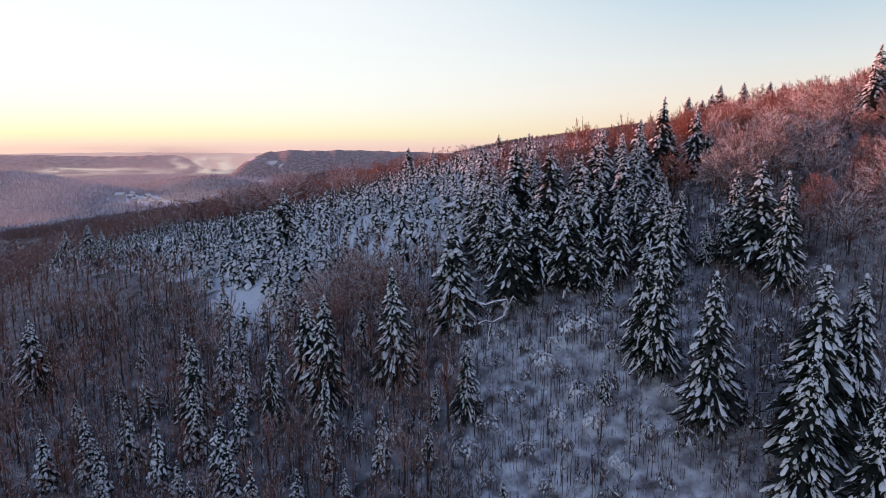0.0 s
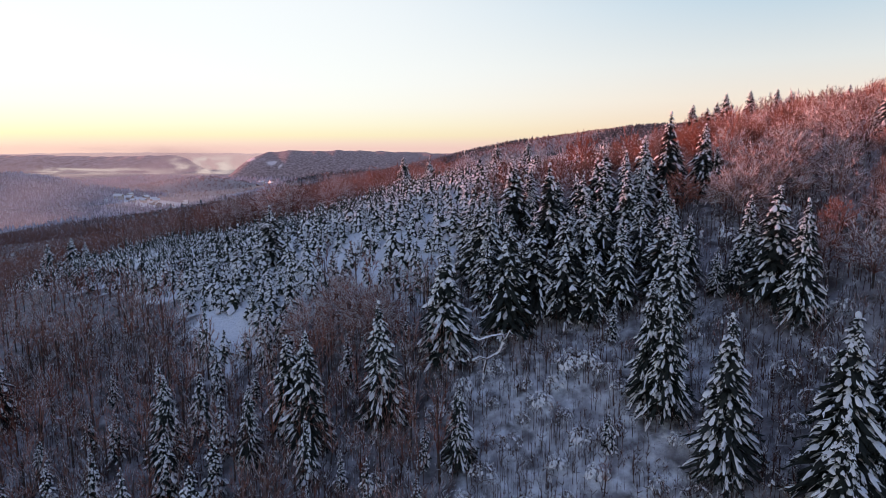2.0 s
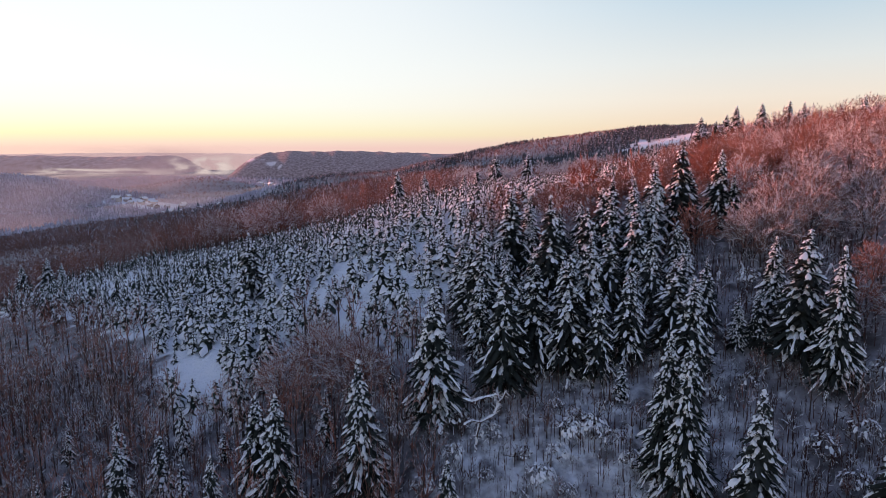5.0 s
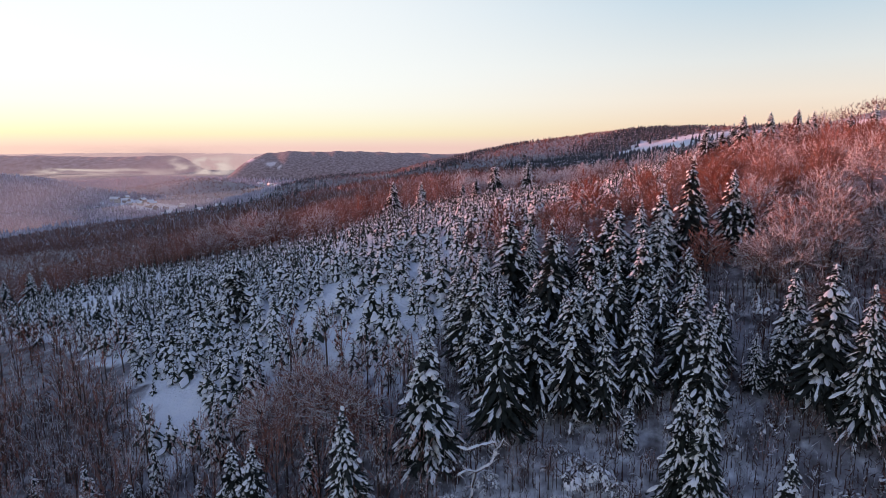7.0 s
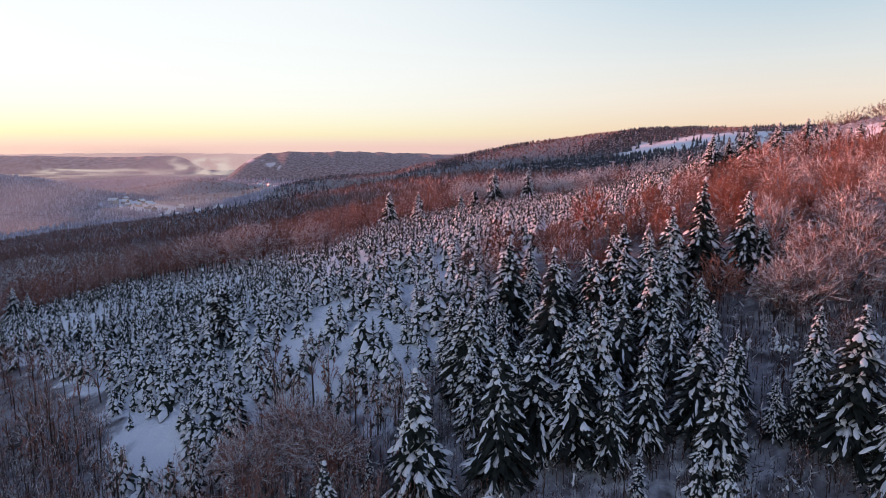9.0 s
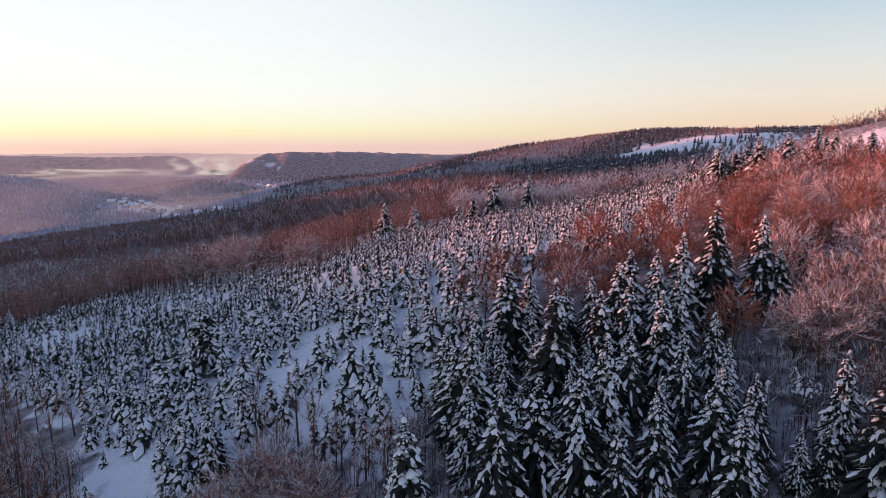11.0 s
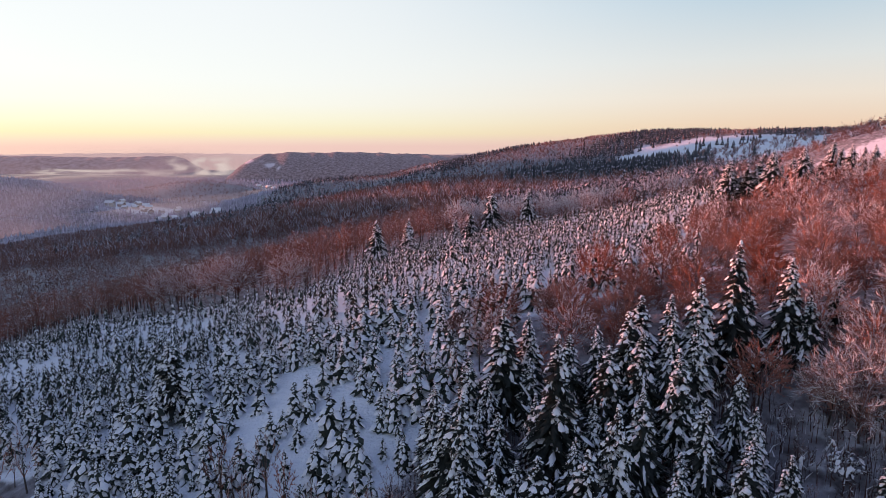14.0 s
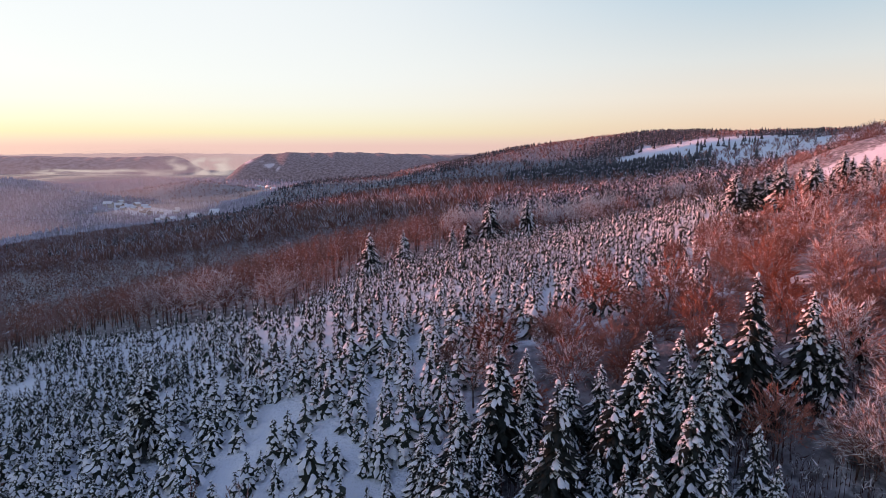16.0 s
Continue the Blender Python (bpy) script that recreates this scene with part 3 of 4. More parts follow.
# tall spruces, (x, y, height)
SPRUCES_FRONT = [(29.7, 91, 17.7), (31, 88.8, 18.2), (36.2, 102.2, 13.8), (34.9, 80, 19.8), (43.8, 73, 22.4), (39.2, 65.9, 20.5), (48.5, 74, 18.7), (43.2, 62, 19), (4.6, 88.9, 11.4), (-5.9, 97, 18.4), (-16.5, 95.5, 17.4), (-20, 99.5, 14.6),
                 (-24.5, 94.6, 11.7), (-37.3, 97.4, 13.6), (-69.5, 109, 13), (3.2, 105.2, 18.2)]
SPRUCES_GROVE = [(16, 131.5, 15), (20.8, 120.7, 17.8), (10.4, 117.4, 16.6), (12.7, 107.5, 17.8), (21.6, 108.5, 16.5), (25.4, 112.5, 16.3), (17.3, 110.5, 14.5), (29.7, 107.3, 13.3), (38, 104.4, 10.5), (35.9, 107.5, 12.5), (34.9, 114.5, 11.6), (34.2, 119.5, 13.3), (29.2, 117, 12.2), (8.7, 119.5, 14.2), (19.5, 133.5, 12.5), (31.3, 124, 12.9), (35.2, 125.6, 12.4), (37.5, 124.2, 12.2)]
SPRUCES_RIDGE = [(44, 129.5, 17.7), (50.5, 129.5, 13.8), (39.7, 129, 14.5), (46.5, 132, 11), (52.5, 128, 9.5), (48.5, 106, 11.8), (49.3, 100, 16), (51, 95, 16.9), (43.2, 104, 7.3), (45.6, 103, 7.6), (84, 133, 6), (86.5, 131, 14), (83.5, 128, 11), (59.7, 134.6, 7.6)]
SPRUCES_FIELD = [(-35.8, 151.3, 13.4), (-120, 206, 10.4), (-114.5, 209, 10.6), (-109, 207, 7.8), (-24.7, 124.5, 8.3), (-11, 233, 13), (-2.4, 243, 11.8), (26, 284, 16), (38.6, 279, 15), (12, 258, 9), (17, 262, 10), (85.9, 226.8, 11.5), (89.0, 227.6, 7.4), (89.9, 224.4, 9.5), (91.2, 214.8, 12.5), (93.1, 213.9, 8.7), (93.0, 224.0, 10.5), (99.3, 214.5, 11.5), (100.7, 220.6, 6.5), (108.8, 223.6, 6.5), (113.7, 227.0, 11), (115.5, 221.8, 9.5), (122.4, 227.4, 5.1)]
SPRUCES_SKYLINE = [(93.4, 245.1, 10.7), (134.4, 258.4, 11.7), (107.9, 248.8, 9.7), (109.5, 238.8, 9.7), (117.7, 243.7, 7.4), (123.5, 246.0, 9.2), (123.6, 239.1, 10.3), (133.7, 244.3, 11.9), (142.4, 252.6, 14.1), (137.9, 239.5, 13.7), (142.3, 234.8, 16.8)]
SPRUCES = [(x, y, h * 0.8) for x, y, h in SPRUCES_SKYLINE] + SPRUCES_FRONT + SPRUCES_GROVE + SPRUCES_RIDGE + SPRUCES_FIELD
rng = np.random.RandomState(4)
SPRUCES += [(x, y, rng.uniform(8.5, 13)) for x, y in spread_out(rng, 7, 41, 105, 131, 900, 3.3, [(x, y) for x, y, h in SPRUCES]) if y > 118 - 0.5 * x + 6 * (x > 30) and not (20 < x < 30 and y < 104)][:26]

rng = np.random.RandomState(5)
kinds = []
for i, (r, load) in enumerate(((0.185, 0.95), (0.23, 0.82), (0.165, 0.95), (0.21, 0.92), (0.175, 0.8), (0.18, 0.9), (0.2, 0.85))):
    geos = spruce_geo(10 + i, 16.0, 16.0 * r, (32, 31, 32, 31, 34, 42, 42)[i], (11, 10, 11, 10, 11, 14, 14)[i], 2, load, 0.06, (0.15, 0.45, 0.1, 0.4, 0.5, 0.35, 0.5)[i])
    kinds.append(tree_thing("spruce", geos, ("trunk", "crown", "snow"), (BARK, NEEDLES, SNOW), "tall dark green spruce laden with clumps of snow", "spruce", "tall spruces on the slope"))
for n, (x, y, h) in enumerate(SPRUCES):
    which = 4 if h > 17 and y > 120 else 5 + n % 2 if y < 98 else (1, 3, 0)[n % 3]
    ob = put(kinds[which], x, y, h / 16.0, rng.uniform(0, 6.28), rng.uniform(1.0, 1.25) * (1.3 if y > 200 else 1.4 if x < -30 and y > 140 else 1.1 if y > 97 else 0.88), rng.uniform(-0.03, 0.03))
for ob in kinds:
    for o in (*ob.children_recursive, ob):
        bpy.data.objects.remove(o)

# smaller spruces bowed under snow, (x, y, height)
SMALL_SPRUCES = [(-44.3, 90.6, 9.4), (-38.2, 86.1, 9.7), (-35.1, 91.7, 9.0), (-33.9, 102.3, 9.0), (-28.1, 90.6, 8.9), (-29.5, 86.1, 8.5), (-34.5, 83.0, 6.0), (-12.0, 105.9, 7.3), (-27.2, 113.9, 8.9), (-24.6, 121.8, 10.5), (27.5, 102.0, 5.3), (23.4, 86.6, 4.6), (8.4, 74.3, 4.7), (-49.7, 89.0, 8.9), (-4.4, 100.3, 6.1)]
rng = np.random.RandomState(7)
SMALL_SPRUCES += [(x, y, rng.uniform(4.5, 9.0)) for x, y in spread_out(rng, -56, 2, 66, 112, 400, 4.6, [(x, y) for x, y, h in SPRUCES + SMALL_SPRUCES])][:42]
rng = np.random.RandomState(6)
kinds = []
for i in range(3):
    geos = spruce_geo(30 + i, 8.0, 8.0 * (0.2, 0.17, 0.22)[i], 14, 8, 2, 1.0, 0.03)
    kinds.append(tree_thing("spruce", geos, ("trunk", "crown", "snow"), (BARK, NEEDLES, SNOW), "small spruce bowed under thick snow among bare trees", "spruce", "small spruces on the slope"))
for n, (x, y, h) in enumerate(SMALL_SPRUCES):
    put(kinds[n % 3], x, y, 1.12 * h / 8.0, rng.uniform(0, 6.28), rng.uniform(0.9, 1.2), rng.uniform(-0.05, 0.05))
for ob in kinds:
    for o in (*ob.children_recursive, ob):
        bpy.data.objects.remove(o)

# young spruces of the plantation
rng = np.random.RandomState(8)
near_kinds, mid_kinds, far_kinds = [], [], []
for i in range(5):
    r = (1.0, 1.15, 0.9, 1.05, 1.3)[i]
    geos = spruce_geo(40 + i, 4.4, r, 11, 7, 1, 0.86, 0.02)
    near_kinds.append(tree_thing("young_spruce", geos, ("trunk", "crown", "snow"), (BARK, YOUNG, SNOW), "young green spruce coated with snow in a clearing", "young spruce", "young spruces of the plantation"))
    mid_kinds.append(spruce_geo(60 + i, 4.4, r, 8, 6, 1, 0.85, 0.02))
    far_kinds.append(spruce_geo(80 + i, 4.4, r * 1.05, 7, 6, 0, 0.55, 0.02))
spots = [p for p in spread_out(rng, -140, 100, 112, 300, 70000, 1.72, [(x, y) for x, y, h in SPRUCES]) if inside(PLANTATION, *p)]
OPEN_SNOW = ((-42, 127, 9, 8), (-7, 134, 5, 4), (-7, 143, 4, 5), (-20, 138, 5, 3.5), (1, 146, 3, 5), (5, 129, 3, 4), (-14, 150, 3, 4), (-20, 190, 5, 3), (-55, 203, 12, 2.5), (-65, 219, 14, 3), (48, 178, 4, 4))
keep = []
for x, y in spots:
    if any((x - a) ** 2 + (y - b) ** 2 < (0.3 * h) ** 2 for a, b, h in SPRUCES_FIELD):
        continue
    bare = max(math.exp(-(((x - a) / c) ** 2 + ((y - b) / d) ** 2)) for a, b, c, d in OPEN_SNOW)
    if -48 < x < 8 and y < 168 and rng.uniform() < 0.15:
        continue
    if rng.uniform() > bare * 0.95 and rng.uniform() < 0.86 + 0.2 * math.sin(x * 0.2) * math.cos(y * 0.15):
        keep.append((x, y))
keep.sort(key=lambda p: p[1] + 0.15 * abs(p[0]))


def young_size(x, y):
    return rng.uniform(0.45, 1.3) * (1.25 if y < 175 else 0.98)


for x, y in keep[:300]:
    put(near_kinds[rng.randint(5)], x, y, young_size(x, y), rng.uniform(0, 6.28), rng.uniform(1.1, 1.45))
for ob in near_kinds:
    for o in (*ob.children_recursive, ob):
        bpy.data.objects.remove(o)
merged("young_spruce_stand", mid_kinds + far_kinds, [(rng.randint(5) + (0 if y < (185 if x > 0 else 158) else 5), x, y, young_size(x, y), rng.uniform(0, 6.28)) for x, y in keep[300:]], (BARK, YOUNG, SNOW), ("trunk", "crown", "snow"),
       "dense stand of young spruces white with snow", "young spruces")

# broad crowned trees standing free, (x, y, height)
BROAD_TREES = [(10.7, 149.3, 6), (24.6, 147.5, 8.7), (28, 149, 8), (32.5, 141, 10), (32.7, 138, 7), (19.4, 137.2, 7), (38, 146, 9), (42.6, 138.6, 9), (46.4, 152, 8), (57.4, 148.9, 9), (61.5, 137.6, 9), (66, 138.4, 9), (60, 170, 8), (70, 170, 9), (66, 149, 10), (66, 195, 8), (55, 185, 7), (73, 190, 9)]
FROSTED_TREES = [(-13, 113.7, 13.5), (-19.5, 112.5, 12), (-8, 110.5, 12), (52.1, 116.5, 13), (56.5, 121, 12), (58.5, 116.5, 11.6), (61, 120, 13), (63, 125, 11.5), (55.1, 130.9, 12.5), (66, 130, 11), (50.5, 119.5, 9), (-53, 223, 15.5), (-62, 227, 14.5), (-31, 211, 13), (-47, 219, 14), (-72, 231, 14)]

# leafless broadleaf trees
rng = np.random.RandomState(12)
FROSTS = (0.1, 0.22, 0.42, 0.55, 0.7)
assets = [dome_geo(100 + i, 11.0, (2.5, 3.2, 2.3, 3.0, 3.4)[i], 11, 5, 9, FROSTS[i] * 0.75, 0.05, (0.3, 0.22, 0.34, 0.2, 0.18)[i], True, 1.0) for i in range(5)]
things = [tree_thing("bare_tree", g, ("trunk", "crown", "snow"), (BARK, TWIGS, FROST), "leafless brown broadleaf tree dusted with snow", "bare tree", "bare trees on the slope") for g in assets]
stems = [(x, y) for x, y, h in SPRUCES + SMALL_SPRUCES + BROAD_TREES + FROSTED_TREES]


def broad_zone(x, y):
    """Where the trees stand wide apart with domed crowns."""
    return 15 < x < 0.75 * y + 8 and 118 < y < 300 or 47 < x < 0.75 * y + 8 and 92 < y < 119


spots = [p for p in spread_out(rng, -230, 230, 34, 330, 45000, 3.0, stems) if not broad_zone(*p)]
spots += [p for p in spread_out(rng, -95, 3, 60, 128, 9000, 2.5, spots + stems) if not inside(CLEARING, *p)]
spots += [p for p in spread_out(rng, 15, 190, 92, 166, 5000, 5.6, stems) if broad_zone(*p)]
spots += [p for p in spread_out(rng, 15, 190, 166, 300, 9000, 4.9, stems) if broad_zone(*p)]
near, rest = [], []
for x, y in spots:
    if inside(PLANTATION, x, y) or inside(CLEARING, x, y) and rng.uniform() < 0.7 or abs(x) > 0.72 * y + 7:
        continue
    if 5 < x < 40 and 95 < y < 130 and rng.uniform() < 0.5:
        continue
    if y > 225 and not (285 < y < 332 and x > 10) and rng.uniform() < (0.32 if x > 0 else 0.12):
        continue
    if x > 78 and y > 203 and rng.uniform() < 0.85 or any(((x - a) / c) ** 2 + ((y - b) / d) ** 2 < 1 for a, b, c, d in GAPS):
        continue
    (near if y < 128 and abs(x) < 70 and not broad_zone(x, y) else rest).append((x, y))
near.sort(key=lambda p: p[1] + abs(p[0]) * 0.2)
rest += near[300:]


def bare_kind(x, y):
    if y > 125 and x > 15 or y > 195:
        return rng.choice((0, 0, 1, 1, 2))
    return rng.randint(2, 5) if x > 0 else rng.randint(0, 4)


def bare_size(x, y):
    return rng.uniform(0.45, 1.0) * (1.2 if x < 3 and y < 128 else 0.6 if 0 < x < 47 and y < 128 else 1.25 if y > 200 and x < 60 else rng.uniform(1.2, 1.4) if x > 12 and 120 < y < 200 else 0.95 if x > 60 and y > 190 else 1.0)


for x, y in near[:300]:
    put(things[bare_kind(x, y)], x, y, bare_size(x, y), rng.uniform(0, 6.28), rng.uniform(0.8, 1.2), rng.uniform(-0.06, 0.06))
for ob in things:
    for o in (*ob.children_recursive, ob):
        bpy.data.objects.remove(o)
broad_kinds = [tree_thing("bare_tree", dome_geo(190 + i, 10.0, (5.0, 4.4, 5.4)[i], 30, 8, 20, (0.04, 0.1, 0.06)[i], 0.06, (0.2, 0.26, 0.16)[i]), ("trunk", "crown", "snow"), (BARK, TWIGS, FROST), "broad leafless tree with a domed red-brown crown", "bare tree", "broad bare trees") for i in range(3)]
broad_kinds += [tree_thing("bare_tree", dome_geo(195 + i, 10.0, (4.8, 5.2)[i], 28, 8, 18, 0.45, 0.06, (0.24, 0.18)[i]), ("trunk", "crown", "snow"), (BARK, TWIGS, FROST), "broad leafless tree with limbs thickly frosted with snow", "bare tree", "broad bare trees") for i in range(2)]
for n, (x, y, h) in enumerate(BROAD_TREES + FROSTED_TREES):
    put(broad_kinds[n % 3 if n < len(BROAD_TREES) else 3 + n % 2], x, y, h / 10.0, rng.uniform(0, 6.28), rng.uniform(0.95, 1.15))
for ob in broad_kinds:
    for o in (*ob.children_recursive, ob):
        bpy.data.objects.remove(o)
mid_assets = [dome_geo(130 + i, 11.0, (2.5, 3.2, 2.3, 3.0, 3.4)[i], 10, 4, 9, FROSTS[i] * 0.7, 0.06, (0.34, 0.28, 0.36, 0.22, 0.2)[i], False, 0.9) for i in range(5)]
mid_assets += [dome_geo(150 + i, 12.0, (2.5, 3.0, 2.7, 3.1, 3.3)[i], 9, 4, 7, FROSTS[i] * 0.8, 0.11, (0.16, 0.12, 0.18, 0.15, 0.14)[i], False) for i in range(5)]
mid_assets += [dome_geo(170 + i, 10.5, (4.8, 5.4, 4.4, 5.0, 5.6)[i], 26, 7, 15, (0.04, 0.08, 0.16, 0.3, 0.45)[i], 0.065, 0.18, False) for i in range(5)]
mid_assets += [dome_geo(175 + i, 10.5, (4.8, 5.4, 4.4, 5.0, 5.6)[i], 16, 6, 11, (0.05, 0.1, 0.2, 0.35, 0.5)[i], 0.1, 0.18, False) for i in range(5)]
mid_assets += [dome_geo(180 + i, 12.0, (2.6, 3.0, 3.2)[i], 11, 5, 8, 0.85, 0.13, 0.2, False, 0.8) for i in range(3)]


def wood_tree(x, y):
    """Which bare tree grows at a spot, and how large."""
    if broad_zone(x, y):
        kind = rng.choice((0, 0, 1, 1, 2, 3)) if 122 < y < 170 and x < 62 else rng.choice((2, 3, 4, 4)) if y < 140 else rng.choice((0, 1, 2, 2, 3, 3, 4))
        return kind + (10 if y < 168 else 15), rng.uniform(0.7, 1.12) * (0.5 if x > 78 and y > 203 else 1.0)
    if 285 < y < 332 and 10 < x < 125:
        return 20 + rng.randint(3), rng.uniform(0.9, 1.3)
    return bare_kind(x, y) + (0 if y < 150 and x > -90 else 5), bare_size(x, y) * 1.15


merged("bare_wood", mid_assets, [(k, x, y, size, rng.uniform(0, 6.28)) for x, y in rest for k, size in (wood_tree(x, y),)], (BARK, TWIGS, FROST), ("trunk", "crown", "snow"),
       "leafless brown broadleaf wood dusted with snow", "bare trees")

# brushwood under the trees and in the clearing
rng = np.random.RandomState(15)


def shrub_geo(seed, tall, stems, twigs, frost, w):
    rg = np.random.RandomState(seed)
    g, s = Geo(), Geo()
    for k in range(stems):
        q = rg.uniform(0, 6.28)
        out = np.array((math.cos(q), math.sin(q), 0)) * tall * rg.uniform(0.05, 0.42)
        foot = out - (0, 0, 0.25)
        tip = out * rg.uniform(0.85, 1.25) + np.array((0, 0, tall * rg.uniform(0.45, 1.0)))
        sliver(g, foot, tip, w * 1.2, rg)
        for j in range(twigs):
            a = foot + (tip - foot) * rg.uniform(0.35, 1)
            b = a + rg.normal(size=3) * tall * 0.08 + (0, 0, tall * 0.11)
            sliver(s if rg.uniform() < frost else g, a, b, w * (1.4 if rg.uniform() < frost else 1), rg)
    sliver(s, (0, 0, 0.3), (0, 0, tall * 0.5), w, rg)
    return g.arrays(), s.arrays()


shrubs = [shrub_geo(300 + i, 4.2, 6, 7, (0.15, 0.25, 0.3, 0.4)[i % 4], 0.1) for i in range(6)]


def brushy(x, y):
    if inside(PLANTATION, x, y) or abs(x) > 0.74 * y + 8:
        return False
    clump = math.sin(x * 0.31 + 1.7 * math.sin(y * 0.17)) * math.sin(y * 0.27 + x * 0.11)
    if inside(CLEARING, x, y):
        return clump > -0.12 or rng.uniform() < 0.32
    return rng.uniform() < (0.95 if clump > -0.4 else 0.6)


spots = [p for p in spread_out(rng, -78, 82, 44, 134, 30000, 1.22) if brushy(*p)]
merged("brushwood", shrubs, [(rng.randint(6), x, y, rng.uniform(0.35, 1.25), rng.uniform(0, 6.28)) for x, y in spots], (BRUSH, FROST), ("twigs", "snow"), "thin leafless brushwood sticking out of the snow", "brushwood")


# bushes pressed down by snow
def bush_geo(seed, frost, rise):
    """A low domed tangle of twigs with lumps of snow on it."""
    rg = np.random.RandomState(seed)
    stem, twigs, snow = dome_geo(seed, 2.3, 1.5, 10, 5, 10, frost, 0.06, 0.08, False, rise)
    lumps = Geo()
    lumps.add(*snow)
    for k in range(int(70 * frost)):
        q, up = rg.uniform(0, 6.28), rg.uniform(0.25, 0.95)
        flat = math.sqrt(1 - up * up)
        out = np.array((math.cos(q) * flat, math.sin(q) * flat, up))
        side = np.array((-math.sin(q), math.cos(q), 0))
        fall = np.cross(side, out)
        mound(lumps, out * (1.2, 1.2, 1.5) + (0, 0, 0.5), fall, side, out, rg.uniform(0.1, 0.28), rg.uniform(0.07, 0.15), rg.uniform(0.06, 0.13), rg, False)
    return stem, twigs, lumps.arrays()


bushes = []
for i in range(3):
    top = new("bush")
    tagged(top, "low bare bush pressed down by clumps of snow", "bush", "snowy bushes in the clearing")
    for geo, nm, mt in zip(bush_geo(330 + i, (0.5, 0.7, 0.25)[i], (0.2, 0.1, 0.8)[i]), ("stem", "twig_tangle", "snow"), (BARK, BRUSH, SNOW)):
        part(nm, geo, mt, top)
    bushes.append(top)
BUSHES = [(18.8, 91.5), (15.9, 93.6), (11.3, 89.3), (20.2, 87.7), (23.1, 77.5), (18.4, 76.7), (17.1, 81.3), (10.3, 100.4), (24.0, 87.5), (31.1, 84.4), (-12.7, 107.7), (31.9, 97.7), (12.0, 81.5), (6.6, 78.9), (19.0, 102.5), (24.8, 96.1), (20.3, 98.2), (21.8, 99.1), (21.1, 100.2), (23.1, 97.8), (14.1, 96.7), (26.7, 92.9), (16.8, 85.9), (13.2, 92.2), (27.6, 80.3), (21.2, 83.2), (25.4, 100.6), (9.4, 95.4), (34.1, 100.5), (37.7, 98.0), (14.0, 76.4), (18.3, 96.1)]
BUSHES += [p for p in spread_out(rng, -6, 62, 62, 118, 900, 4.0, BUSHES + stems) if rng.uniform() < 0.55]
for n, (x, y) in enumerate(BUSHES):
    put(bushes[n % 3], x, y, rng.uniform(0.8, 1.45), rng.uniform(0, 6.28), rng.uniform(0.9, 1.3))
for ob in bushes:
    for o in (*ob.children_recursive, ob):
        bpy.data.objects.remove(o)

# saplings bent over by the snow, (x, y, size, turn)
def bent_geo(seed):
    rg = np.random.RandomState(seed)
    stem, snow = Geo(), Geo()
    lean = rg.uniform(0.8, 1.2)
    line = [np.array((lean * (0.15 * k) ** 1.2 + rg.normal() * 0.04, rg.normal() * 0.06, 2.9 * math.sin(min(k / 6.5, 1.25) * 2.0) * (1 if k < 6 else 0.92))) for k in range(9)]
    tube(stem, line, [0.06 - 0.005 * k for k in range(9)], 4)
    for k in range(2, 9):
        p = line[k]
        for m in range(5):
            tip = p + np.array((rg.uniform(0.1, 0.6), rg.normal() * 0.35, rg.uniform(-0.9, -0.1)))
            sliver(stem, p, tip, 0.05, rg)
            if rg.uniform() < 0.5:
                sliver(snow, p + (0, 0, 0.04), tip + (0, 0, 0.04), 0.12, rg)
        way = line[k] - line[k - 1]
        way = way / np.linalg.norm(way)
        across = np.array((0, 1.0, 0))
        mound(snow, (p + line[k - 1]) / 2 + (0, 0, 0.05), way, across, np.cross(way, across) * (1 if np.cross(way, across)[2] > 0 else -1), rg.uniform(0.3, 0.5), rg.uniform(0.13, 0.24), rg.uniform(0.12, 0.2), rg, True)
    return stem.arrays(), snow.arrays()


bent_kinds = []
for i in range(3):
    top = new("bent_sapling")
    tagged(top, "thin sapling bent to the ground under clinging snow", "sapling", "bent saplings on the slope")
    for geo, nm, mt in zip(bent_geo(350 + i), ("stem", "snow"), (BARK, SNOW)):
        part(nm, geo, mt, top, smooth=nm == "snow")
    bent_kinds.append(top)
BENT = [(47.1, 107.7, 1.2, 0.4), (51.4, 109.4, 1.3, 3.5), (44.4, 113.4, 1.1, 1.2), (55.4, 110.7, 1.3, 5.1), (48.7, 114.5, 1.0, 2.2), (21.3, 104.2, 0.9, 4.0), (40.9, 111.6, 1.1, 0.2), (57.5, 106.9, 1.2, 2.9), (36.8, 102.7, 1.0, 5.6)]
for n, (x, y, size, turn) in enumerate(BENT):
    put(bent_kinds[n % 3], x, y, size, turn)
for ob in bent_kinds:
    for o in (*ob.children_recursive, ob):
        bpy.data.objects.remove(o)

